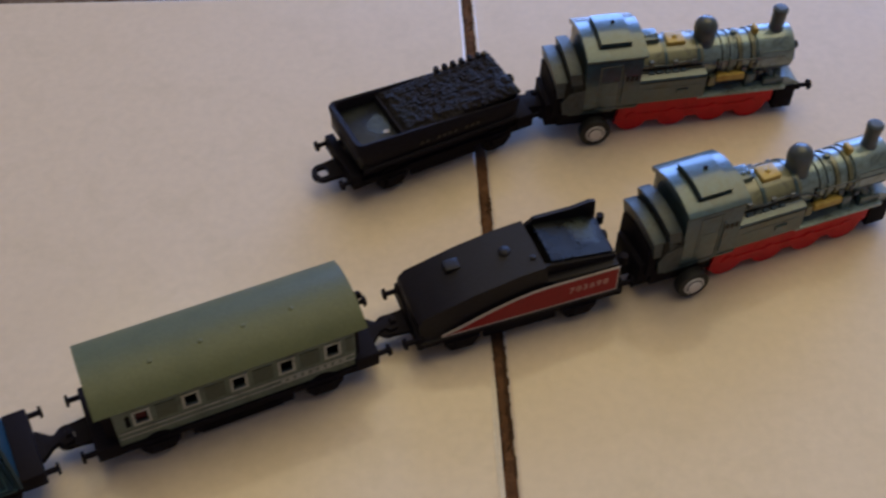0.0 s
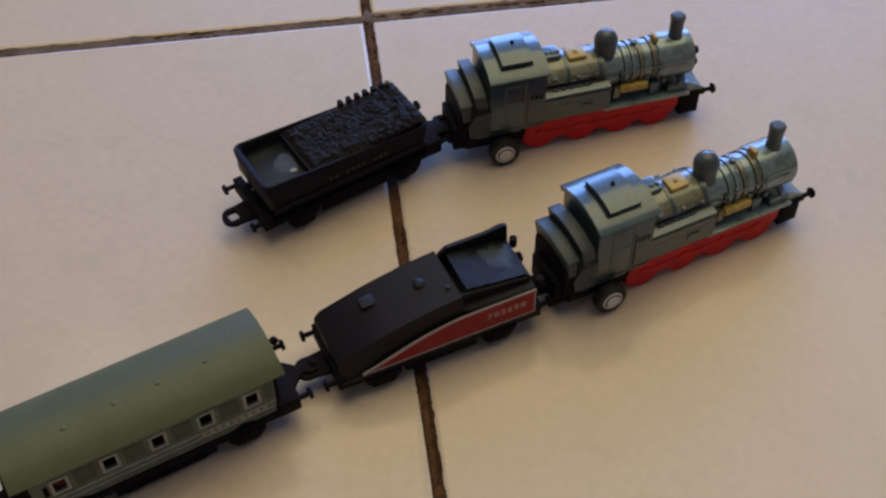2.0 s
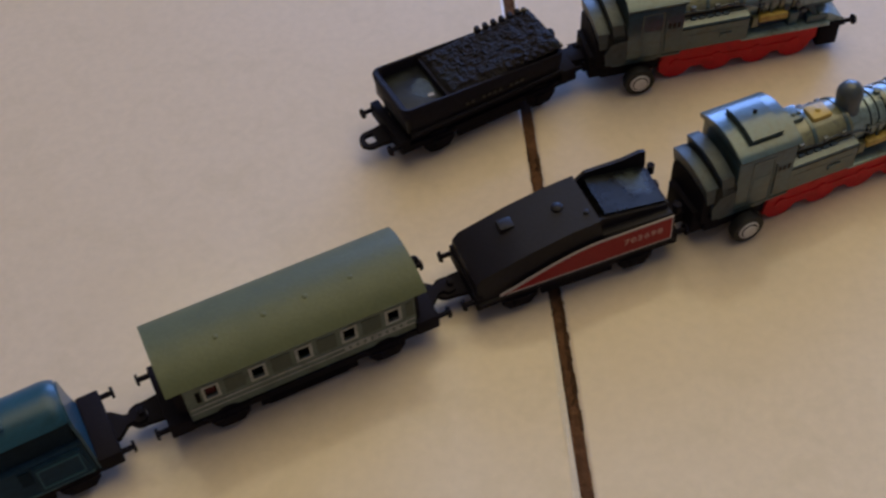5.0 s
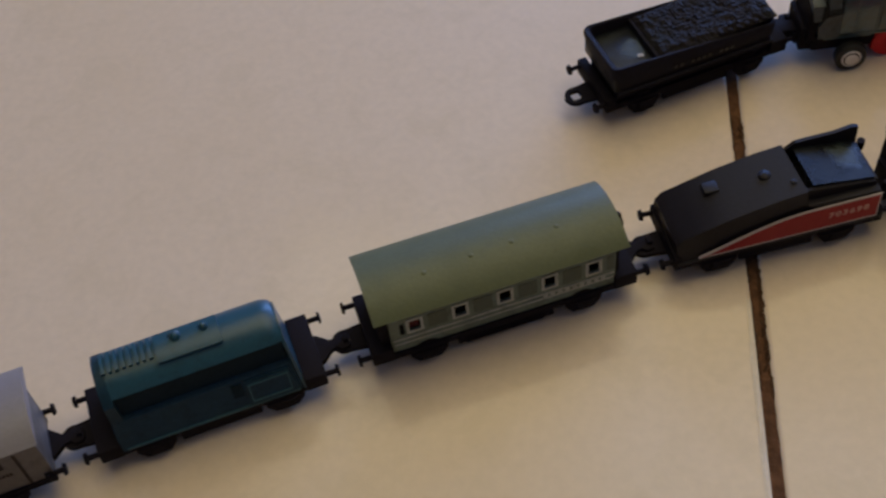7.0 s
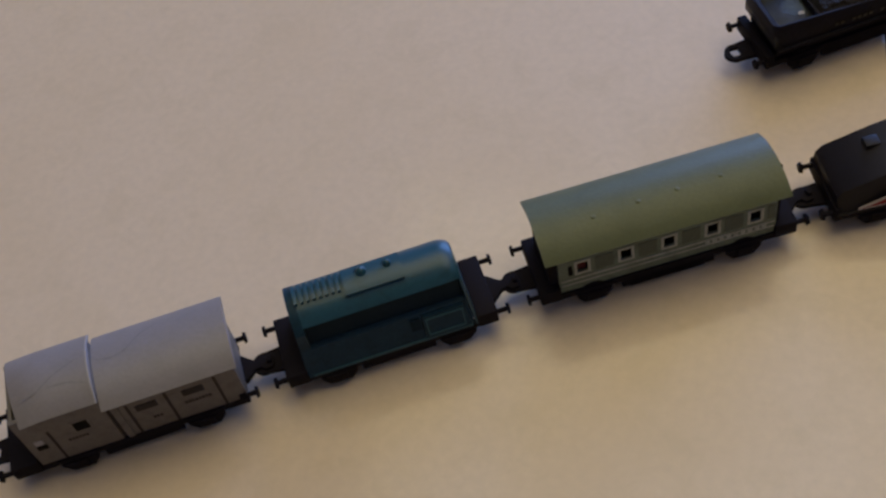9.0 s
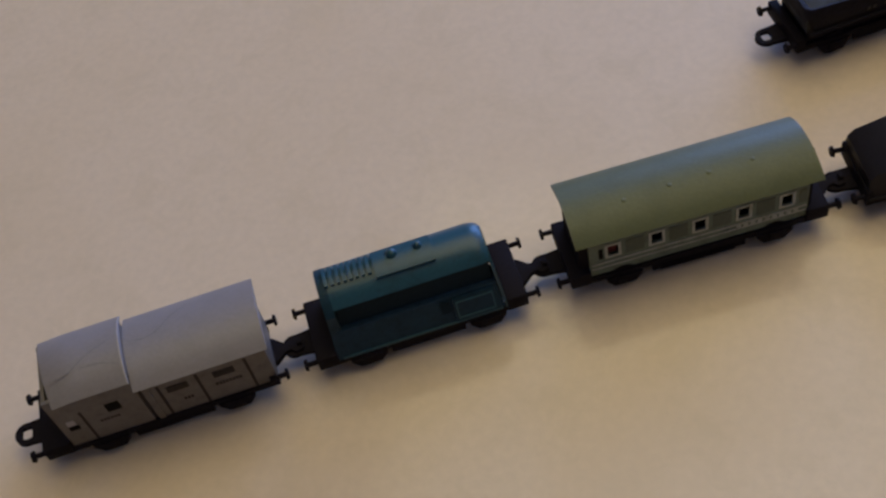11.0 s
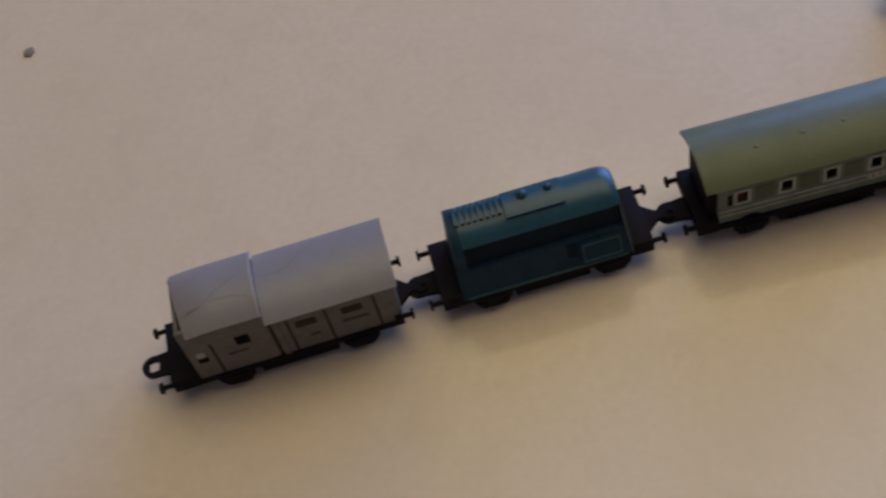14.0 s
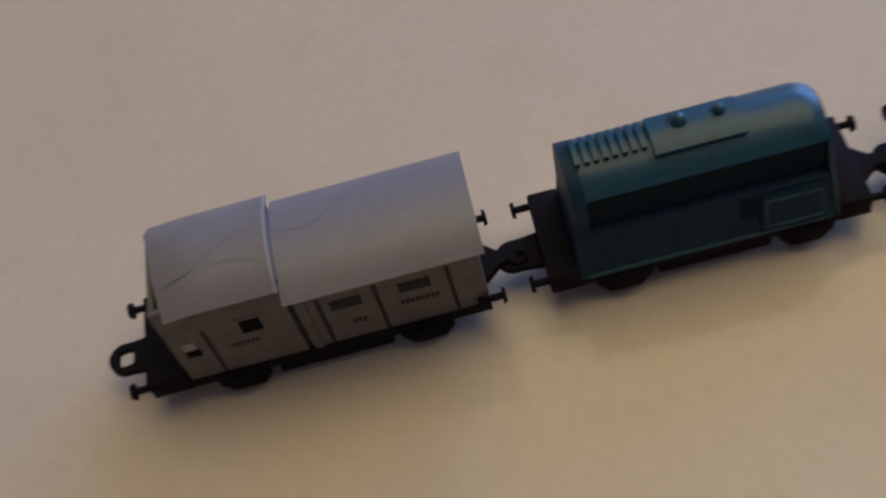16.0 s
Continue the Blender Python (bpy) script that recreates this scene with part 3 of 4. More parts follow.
    part("safety_valve", spun([(0.22, 0), (0.22, 0.1), (0.12, 0.14), (0.12, 0.28), (0.02, 0.3)], 18, (5.25, 0, 3.1)), M_GREYGREEN, l, smooth=True)
    part("bell_bracket", box(5.98, 6.14, -0.18, 0.18, 3.1, 3.48), M_YELLOW, l, "ochre bracket on the boiler", bevel=0.03)
    sb = part("sand_box", box(2.66, 3.36, -0.31, 0.31, 3.05, 3.40), M_YELLOW, l, "ochre sand box", bevel=0.07)
    part("sand_lid", spun([(0.09, 0), (0.09, 0.06), (0.02, 0.1)], 12, (3.0, 0, 3.39)), M_YELLOW, sb, smooth=True)
    part("whistle_group", spun([(0.2, 0), (0.2, 0.2), (0.1, 0.3), (0.02, 0.32)], 14, (2.1, 0.3, 2.95)), M_GREYGREEN, l, smooth=True)
    part("pipe_run", rod((1.7, 0.45, 3.02), (3.95, 0.45, 3.02), 0.07, seg=8), M_GREYGREEN, l, smooth=True)
    # cab
    cr, cz = 2.40, 1.62
    prof = [(-1.10, 1.2), (-1.10, 3.6)] + arc(cr - 0.06, cz, -26, 26, 14) + [(1.10, 3.6), (1.10, 1.2)]
    part("cab", prism(prof, -0.50, 1.56), M_GREYGREEN, l, bevel=0.05)
    prof = arc(cr, cz, -31, 33, 20) + arc(cr - 0.17, cz, 33, -31, 20)
    part("cab_roof", prism(prof, -0.56, 1.64), M_GREYGREEN, l, bevel=0.09)
    # raised hatch; a dark strip round its foot paints in the crease shade
    part("hatch_seam", prism(arc(cr + 0.012, cz, -20.4, 17.4, 12) + arc(cr - 0.1, cz, 17.4, -20.4, 12), -0.07, 1.13), M_DARK_DETAIL, l, "dark strip painting the crease shade round the hatch")
    hatch = part("roof_hatch", prism(arc(cr + 0.22, cz, -18.8, 16, 12) + arc(cr - 0.05, cz, 16.5, -19.5, 12), -0.02, 1.09), M_GREYGREEN, l, bevel=0.07)
    # dark strip drawing the eave's overhang line
    part("eave_seam", box(-0.5, 1.57, -1.115, 1.115, 3.46, 3.54), M_DARK_DETAIL, l)
    part("hatch_stud", spun([(0.07, 0), (0.07, 0.07), (0.01, 0.09)], 10, (0.62, 0.12, cz + cr + 0.22)), M_BLACK, hatch, smooth=True)
    for s in (-1, 1):
        part("cab_doorway", box(0.1, 0.75, s * 1.095 - 0.02, s * 1.095 + 0.012, 1.35, 2.55), M_GREYGREEN, l, bevel=0.02)
        part("door_seam", frame_ring(rect(0.02, 0.83, 1.28, 3.30), rect(0.07, 0.78, 1.33, 3.25), 0.03, s * 1.11 + 0.015), M_GREYGREEN, l)
        part("cab_rail", rod((0.92, s * 1.13, 1.5), (0.92, s * 1.13, 2.9), 0.03, seg=8), M_GREYGREEN, l, smooth=True)
        part("side_seam", box(-0.52, 1.6, s * 1.10 - 0.012, s * 1.10 + 0.012, 1.30, 1.34), M_DARK_DETAIL, l)
        for k in range(3):
            part("vent_slot", box(1.0 + 0.17 * k, 1.10 + 0.17 * k, s * 1.095 - 0.02, s * 1.095 + 0.02, 2.5, 2.72), M_DARK_DETAIL, l)
        part("cab_step", box(-1.0, 0.7, s * 0.9 - 0.2, s * 0.9 + 0.2, 1.12, 1.3), M_GREYGREEN, l, bevel=0.04)
    # boiler fittings
    for s in (-1, 1):
        part("handrail", rod((4.5, s * 0.80, 2.66), (7.1, s * 0.87, 2.66), 0.025, seg=8), M_DARKGREY, l, smooth=True)
        for hx in (4.6, 5.9, 7.0):
            part("rail_stanchion", rod((hx, s * 0.68, 2.64), (hx, s * 0.86, 2.66), 0.035, seg=8), M_GREYGREEN, l, smooth=True)
        part("wrapper_panel", prism(arc(0.86, 2.46, s * 62, s * 112, 8) + arc(0.8, 2.46, s * 112, s * 62, 8), 6.2, 7.36), M_PALE, l, smooth=True)
        for z, rr in ((2.83, 0.775), (2.15, 0.81)):
            part("panel_bead", rod((6.2, s * rr, z), (7.36, s * rr, z), 0.02, seg=6), M_GREYGREEN, l, smooth=True)
        part("feed_pipe", rod((5.0, s * 0.76, 2.75), (5.0, s * 0.78, 1.9), 0.05, seg=8), M_GREYGREEN, l, smooth=True)
        part("sand_pipe", rod((4.55, s * 0.76, 2.75), (4.55, s * 0.74, 2.1), 0.04, seg=8), M_DARK, l, smooth=True)
        part("step_iron", box(6.95, 7.25, s * 0.9 - 0.06, s * 0.9 + 0.06, 1.5, 1.62), M_GREYGREEN, l, bevel=0.02)
    part("turret", box(1.80, 2.42, -0.12, 0.52, 3.10, 3.46), M_GREYGREEN, l, bevel=0.05)
    for k in range(3):
        part("turret_valve", spun([(0.07, 0), (0.07, 0.1), (0.02, 0.13)], 10, (1.95 + 0.2 * k, 0.1, 3.41)), M_GREYGREEN, l, smooth=True)
    for s in (-1, 1):
        for k, (ax, az, bx, bz) in enumerate(((1.7, 2.85, 2.6, 2.74), (2.6, 2.74, 3.3, 2.86), (3.3, 2.86, 4.3, 2.60), (4.3, 2.60, 4.8, 2.30))):
            part("feed_line", rod((ax, s * 0.80, az), (bx, s * 0.79, bz), 0.035, seg=8), M_DARKGREY, l, smooth=True)
        for bx, bz in ((2.0, 2.9), (2.9, 2.84), (3.6, 2.82), (6.0, 2.3), (6.3, 1.95), (5.6, 2.2)):
            part("fitting", box(bx - 0.09, bx + 0.09, s * 0.76 - 0.08, s * 0.76 + 0.09, bz - 0.1, bz + 0.1), M_DARKGREY, l, bevel=0.03)
    # stepped coal bunker behind the cab
    part("bunker_core", side([(-1.25, 0.9), (-1.5, 1.6), (-1.5, 2.4), (-0.5, 2.4), (-0.5, 0.9)], -0.84, 0.84), M_BLACK, l, bevel=0.05)
    for px0, px1, ze, half, foot in ((-1.06, -0.64, 3.06, 1.10, 2.2), (-1.60, -1.18, 2.72, 1.06, 2.0)):
        br = half / math.sin(radians(30))
        prof = [(-half, foot)] + arc(br, ze - br * math.cos(radians(30)), -30, 30, 16) + [(half, foot)]
        part("bunker_plate", prism(prof, px0, px1, shape=lambda a, c, d: (a + 0.16 * (2.9 - d), c, d)), M_PLATE, l, bevel=0.06)
    # dark filler between the plates, with the shade of the gaps painted in
    prof = [(-1.1, 1.25), (-1.1, 2.55)] + arc(2.2, 0.75, -29, 29, 10) + [(1.1, 2.55), (1.1, 1.25)]
    part("bunker_seam", prism(prof, -1.2, -0.45), M_DARK_DETAIL, l, "dark filler painting the gap shade between the plates")
    for s in (-1, 1):
        part("bunker_side", side([(-1.22, 1.24), (-1.30, 1.8), (-1.05, 2.2), (-0.48, 2.3), (-0.48, 1.24)], s * 1.07 - 0.05, s * 1.07 + 0.045), M_PLATE, l, bevel=0.03)
    part("rear_wall", prism([(-0.98, 1.05), (-0.98, 1.9)] + arc(2.0, 0.45, -28, 28, 12) + [(0.98, 1.9), (0.98, 1.05)], -1.56, -1.3), M_BLACK, l, bevel=0.03)
    bm = box(-1.75, -1.0, -0.8, 0.8, 0.5, 1.5)
    box(-2.5, -1.7, -0.3, 0.3, 0.6, 1.05, bm=bm)
    part("rear_coupling", bm, M_BLACK, l, bevel=0.05)
    # the body may ride high at the rear on its loose axle
    tilt = Matrix.Translation((7 * CM, 0, 0.3 * CM)) @ Matrix.Rotation(radians(pitch), 4, "Y") @ Matrix.Translation((-7 * CM, 0, -0.3 * CM))
    for ob in l.children:
        if not ob.name.startswith("tyre"):
            for piece in [ob, *ob.children]:
                piece.data.transform(tilt)
    return l


def slant(x0, x1, s, proud=0.07):
    """A short rib lying on the sloping shoulder of a side tank."""
    return prism([(s * 0.86, 2.42), (s * 0.54, 2.60), (s * 0.54, 2.66 + proud), (s * 0.88, 2.45 + proud)], x0, x1)


def spun_y(at, s, outline):
    """An outline of (radius, height) turned about the line along y through at."""
    bm = spun(outline, 24)
    bmesh.ops.rotate(bm, verts=bm.verts, cent=(0, 0, 0), matrix=Matrix.Rotation(radians(-90 * s), 3, "X"))
    bmesh.ops.translate(bm, verts=bm.verts, vec=at)
    return bm


coal_tender(-1.85, -9.36, 25.3)
locomotive(3.97, -7.83, 8.3, "weathered grey-green toy steam locomotive with red wheels behind the coal tender", 0.6)
locomotive(6.02, -15.12, 18.6, "weathered grey-green toy steam locomotive with red wheels pulling the wagons")


# ---- the train in front ----


def lettering(words, xc, y, z, width, height, s):
    """Raised characters on a side wall, centred at xc, facing away from the middle of the vehicle."""
    text = bpy.data.curves.new("lettering", "FONT")
    text.body, text.space_character, text.extrude, text.offset, text.resolution_u = words, 1.25, 0.02, 0.03, 3
    holder = new("lettering", text)
    me = bpy.data.meshes.new_from_object(holder)
    bm = bmesh.new()
    bm.from_mesh(me)
    bpy.data.objects.remove(holder)
    bpy.data.curves.remove(text)
    bpy.data.meshes.remove(me)
    xs, ys = [v.co.x for v in bm.verts], [v.co.y for v in bm.verts]
    for v in bm.verts:
        a = ((v.co.x - min(xs)) / (max(xs) - min(xs)) - 0.5) * width
        b = (v.co.y - min(ys)) / (max(ys) - min(ys)) * height
        v.co = (xc - s * a, y + s * 0.3 * v.co.z, z + b)
    return bm


def striped_tender(x, y, turn):
    t = vehicle("striped_tender", x, y, turn, "black sloping-backed toy tender with a red side stripe", "toy tender", TRAIN)
    running_gear(t, 3.9, 2.0, (-3.3, 3.3), hook_to=4.6)
    outline = [(-3.4, 0.95), (-3.4, 1.7), (-3.2, 1.94), (-1.6, 2.44), (-0.2, 2.74), (0.74, 2.85), (0.80, 2.30), (3.2, 2.22), (3.3, 0.95)]
    bm = side(outline, -1.2, 1.2)
    for v in bm.verts:
        if v.co.z > 1.6:
            v.co.y *= 0.86 if v.co.x < 0.78 else 0.97
    part("body", bm, M_BLACK_BODY, t, bevel=0.12)
    part("side_ledge", box(-3.4, 3.4, -1.24, -1.12, 0.92, 1.04), M_BLACK_BODY, t, bevel=0.03)
    part("side_ledge", box(-3.4, 3.4, 1.12, 1.24, 0.92, 1.04), M_BLACK_BODY, t, bevel=0.03)
    # raised rim round the front bunker and its glossy cover
    part("bunker_side", side([(0.8, 2.2), (0.8, 2.80), (1.1, 3.03), (2.4, 3.04), (3.0, 3.15), (3.2, 3.08), (3.24, 2.1)], 0.82, 0.95), M_BLACK_BODY, t, bevel=0.04)
    part("bunker_side", side([(0.8, 2.2), (0.8, 2.74), (1.0, 2.72), (3.1, 2.40), (3.2, 2.1)], -0.90, -0.80), M_BLACK_BODY, t, bevel=0.04)
    for s in (-1, 1):
        part("corner_post", rod((3.5, s * 0.92, 1.9), (3.5, s * 0.92, 2.25), 0.13, seg=14), M_BLACK, t, smooth=True)
    part("bunker_front", box(3.10, 3.2, -0.86, 0.86, 2.1, 2.44), M_BLACK_BODY, t, bevel=0.04)
    # sloping cover over the bunker
    part("bunker_cover", side([(1.02, 2.2), (3.1, 2.2), (3.1, 2.50), (1.02, 2.82)], -0.80, 0.82), M_GLOSS, t, "glossy black cover", bevel=0.06)
    # two nested uneven patches, the inner one paler
    for size, lift, mat in ((0.52, 0.0, M_PATCH_OUTER), (0.36, 0.002, M_PATCH)):
        bm = bmesh.new()
        ring = []
        for k in range(48):
            a = 2 * math.pi * k / 48
            g = 1 + 0.4 * noise.noise(Vector((math.cos(a) * 1.7, math.sin(a) * 1.7, 3.0))) + 0.25 * noise.noise(Vector((math.cos(a) * 5, math.sin(a) * 5, 9.0)))
            ring.append((2.52 + size * g * math.cos(a), 0.26 + size * g * math.sin(a)))
        bm.faces.new([bm.verts.new((px, py, 2.504 + lift - 0.1538 * (px - 3.1))) for px, py in ring])
        part("worn_patch", bm, mat, t, "pale uneven patch on the cover")
    bm = box(-2.1, -1.6, 0.15, 0.6, 2.1, 2.48)
    part("filler_box", bm, M_BLACK_BODY, t, bevel=0.06)
    part("filler_cap", spun([(0.2, 0), (0.2, 0.10), (0.15, 0.14), (0.01, 0.15)], 18, (-0.2, 0.1, 2.67)), M_BLACK_BODY, t, smooth=True)
    part("vent_knob", spun([(0.09, 0), (0.09, 0.10), (0.02, 0.12)], 12, (0.5, -0.5, 2.78)), M_BLACK_BODY, t, smooth=True)
    # the painted stripe: a long wedge with a bowed upper edge, edged in white
    def wedge(grow):
        n = 14
        low = [(-2.62 - 1.6 * grow + (5.82 + 2.2 * grow) * k / n, 1.08 - grow) for k in range(n + 1)]
        up = []
        for k in range(n + 1):
            f = 1 - k / n
            xx = -2.62 - 1.6 * grow + (5.82 + 2.2 * grow) * f
            up.append((xx, 1.10 + grow + (0.97) * math.sin(min(1, f / 0.62) * math.pi / 2) ** 1.15 + 0.06 * max(0, f - 0.62)))
        return low + up
    for s in (-1, 1):
        a, b = (-1.222, -1.19) if s < 0 else (1.19, 1.222)
        part("stripe_border", side(wedge(0.05), a, b), M_PRINT, t, "pale border of the stripe")
        a, b = (-1.232, -1.2) if s < 0 else (1.2, 1.232)
        st = part("red_stripe", side(wedge(-0.03), a, b), M_STRIPE, t, "dull red painted stripe")
        part("running_number", lettering("703698", 2.20, s * 1.236, 1.50, 1.34, 0.27, s), M_PINK, st, "worn pale pink running number")
    return t


def coach(x, y, turn):
    t = vehicle("passenger_coach", x, y, turn, "olive-green toy passenger coach with white-framed windows", "toy coach", TRAIN)
    running_gear(t, 4.77, 2.55, (-3.7, 3.65), hook_to=5.4)
    # walls with real window openings
    xs = [-2.86, -1.41, 0.03, 1.48, 2.92]
    for s in (-1, 1):
        part("side_wall", side([(-3.66, 0.75), (-3.66, 1.72), (3.64, 1.72), (3.64, 0.75)], s * 1.0 - 0.06, s * 1.0 + 0.06), M_WALL_GREEN, t)
        cuts = [-3.66, *(c + d for c in xs for d in (-0.2, 0.2)), 3.64]
        for k in range(0, len(cuts), 2):
            part("window_post", box(cuts[k], cuts[k + 1], s - 0.06, s + 0.06, 1.72, 2.28), M_WALL_GREEN, t)
        part("cant_rail", box(-3.66, 3.64, s - 0.06, s + 0.06, 2.28, 3.12), M_WALL_GREEN, t)
        yy = s * 1.06
        for c in xs:
            bm = frame_ring(rect(c - 0.27, c + 0.27, 1.66, 2.34), rect(c - 0.18, c + 0.18, 1.75, 2.25), 0.05, yy + 0.025)
            part("window_frame", bm, M_LINE, t, "cream window frame")
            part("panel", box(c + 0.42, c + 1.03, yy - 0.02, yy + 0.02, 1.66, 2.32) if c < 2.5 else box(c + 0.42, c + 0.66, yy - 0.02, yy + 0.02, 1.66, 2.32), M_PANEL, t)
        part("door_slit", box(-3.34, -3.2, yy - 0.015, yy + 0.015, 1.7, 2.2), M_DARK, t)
        for z0, z1 in ((1.42, 1.49), (1.20, 1.25), (0.76, 0.84)):
            part("lining", box(-3.6, 3.6, yy - 0.02, yy + 0.02, z0, z1), M_LINE, t, "worn pale lining")
        for k in range(9):
            part("letter_bar", box(1.25 + 0.24 * k, 1.40 + 0.24 * k, yy - 0.02, yy + 0.02, 1.27, 1.40), M_LINE, t)
    for x0, x1 in ((-3.95, -3.54), (3.52, 3.8)):
        part("end_wall", box(x0, x1, -0.94, 0.94, 0.75, 3.12), M_BLACK, t)
    # solid dark block in place of the unlit inside behind the windows
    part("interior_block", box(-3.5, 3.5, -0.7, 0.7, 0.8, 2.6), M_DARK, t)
    part("end_lamp", spun_y((4.3, 0.35, 2.2), 1, [(0.12, 0), (0.15, 0.05), (0.12, 0.16), (0.02, 0.18)]), M_BLACK, t, smooth=True)
    part("lamp_arm", rod((3.7, 0.42, 2.1), (4.3, 0.42, 2.18), 0.05, seg=8), M_BLACK, t, smooth=True)
    for s in (-1, 1):
        part("battery_box", box(-1.35, 1.25, s * 0.95 - 0.14, s * 0.95 + 0.12, 0.18, 0.62), M_BLACK, t, bevel=0.05)
    part("seat_back", box(-3.0, -2.72, -0.92, -0.72, 1.7, 2.05), M_SEAT, t, "bit of red showing inside a window")
    w, ze, th = 1.41, 2.96, 36
    r = w / math.sin(radians(th))
    zc = ze - r * math.cos(radians(th))
    prof = arc(r, zc, -th, th, 28) + arc(r - 0.11, zc, th, -th, 28)
    roof = part("roof", prism(prof, -4.12, 3.95), M_ROOF, t, "matt olive-green arched roof", smooth=True)
    prof = arc(r - 0.1, zc, -th, th, 20) + [(w - 0.1, ze), (-w + 0.1, ze)]
    part("roof_end", prism(prof, -3.98, -3.6), M_BLACK, t)
    part("roof_end", prism(prof, 3.6, 3.84), M_BLACK, t)
    for px, a in ((-2.2, -8), (-0.7, -6), (0.6, -5), (2.05, -4)):
        part("roof_pip", spun([(0.085, 0), (0.065, 0.022), (0.01, 0.032)], 12, (px, r * math.sin(radians(a)), zc + r * math.cos(radians(a)) - 0.004)), M_ROOF, roof, smooth=True)
    return t


def tank_wagon(x, y, turn):
    t = vehicle("tank_wagon", x, y, turn, "dark teal toy tank wagon with ribbed top", "toy wagon", TRAIN)
    running_gear(t, 3.96, 2.02, (-2.9, 2.9), hook_to=4.6, mid=0.12)
    r, zc = 1.10, 2.45
    prof = arc(r, zc, -53, 53, 28) + [(0.78, 3.02), (-0.78, 3.02)]
    def rounded_end(a, c, d):
        f = max(0, min(1, (a - 2.22) / 0.40))
        g = math.sqrt(1 - (0.44 * f) ** 2)
        return (a, c * g, zc + (d - zc) * g)
    part("tank", prism(prof, -2.61, 2.62, steps=60, shape=rounded_end), M_TEAL, t, smooth=True)
    def flare(a, c, d):
        f = max(0, 3.1 - d) / 2.2
        return (a + (0.20 if a > 2.5 else -0.13 if a < -2.5 else 0) * f, c, d)
    # the left end takes the shaded teal, the right end the tank's own
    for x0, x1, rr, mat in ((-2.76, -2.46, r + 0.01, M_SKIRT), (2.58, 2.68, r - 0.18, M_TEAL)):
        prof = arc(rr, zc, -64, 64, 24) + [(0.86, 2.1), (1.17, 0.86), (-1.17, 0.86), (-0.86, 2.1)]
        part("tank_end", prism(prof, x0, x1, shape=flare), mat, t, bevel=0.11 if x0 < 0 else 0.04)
    part("recessed_side", box(-2.61, 2.57, -0.72, 0.72, 1.95, 3.0), M_RECESS, t, "recessed side below the tank, darkened to its shade")
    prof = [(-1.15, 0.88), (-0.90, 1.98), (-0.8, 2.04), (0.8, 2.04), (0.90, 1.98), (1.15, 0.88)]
    part("skirt", prism(prof, -2.61, 2.55, shape=flare), M_SKIRT, t, "sloping skirt in the shaded copy of the teal", bevel=0.03)
    for s in (-1, 1):
        part("bottom_rail", box(-2.7, 2.68, s * 1.13 - 0.05, s * 1.13 + 0.05, 0.84, 0.95), M_TEAL_LINE, t, bevel=0.02)
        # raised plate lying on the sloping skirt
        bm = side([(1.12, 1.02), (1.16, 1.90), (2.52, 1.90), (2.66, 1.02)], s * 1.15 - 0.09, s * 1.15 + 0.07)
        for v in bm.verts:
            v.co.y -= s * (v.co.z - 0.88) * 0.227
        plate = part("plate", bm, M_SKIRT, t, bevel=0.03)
        bm = frame_ring(rect(1.22, 2.48, 1.10, 1.82), rect(1.27, 2.43, 1.16, 1.76), 0.05, s * 1.245 + 0.025)
        for v in bm.verts:
            v.co.y -= s * (v.co.z - 0.88) * 0.227
        part("plate_edge", bm, M_TEAL_LINE, plate)
        # dark patch drawn in place of a notch's shade
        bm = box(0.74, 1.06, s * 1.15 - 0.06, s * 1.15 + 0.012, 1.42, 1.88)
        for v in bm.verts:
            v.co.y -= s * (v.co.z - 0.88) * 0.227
        part("step_notch", bm, M_RECESS, t, "dark patch standing in for the shade of a notch beside the plate")
    # ribs over the top and the manhole box
    for k in range(8):
        bm = prism(arc(r + 0.12, zc, -13, 24, 10) + arc(r - 0.05, zc, 24, -13, 10), -2.5 + 0.2 * k, -2.39 + 0.2 * k)
        part("rib", bm, M_TEAL, t, smooth=True)
    prof = arc(r + 0.15, zc, -24, 24, 12) + arc(r - 0.1, zc, 24, -24, 12)
    part("manhole_box", prism(prof, -0.88, 1.02), M_TEAL, t, bevel=0.03)
    # dark seats show left of the lids as their painted shaded side
    for cx, rr, name in ((-0.28, 0.25, "manhole"), (0.56, 0.19, "valve")):
        seat = part(name, spun([(rr, 0), (rr, 0.10), (rr * 0.85, 0.13), (0.01, 0.13)], 22, (cx, 0.12, 3.56)), M_SKIRT, t, smooth=True)
        part("lid", spun([(rr * 0.68, 0), (rr * 0.64, 0.12), (rr * 0.4, 0.2), (0.01, 0.23)], 18, (cx + 0.05, 0.12, 3.66)), M_TEAL, seat, "domed teal lid", smooth=True)
    return t


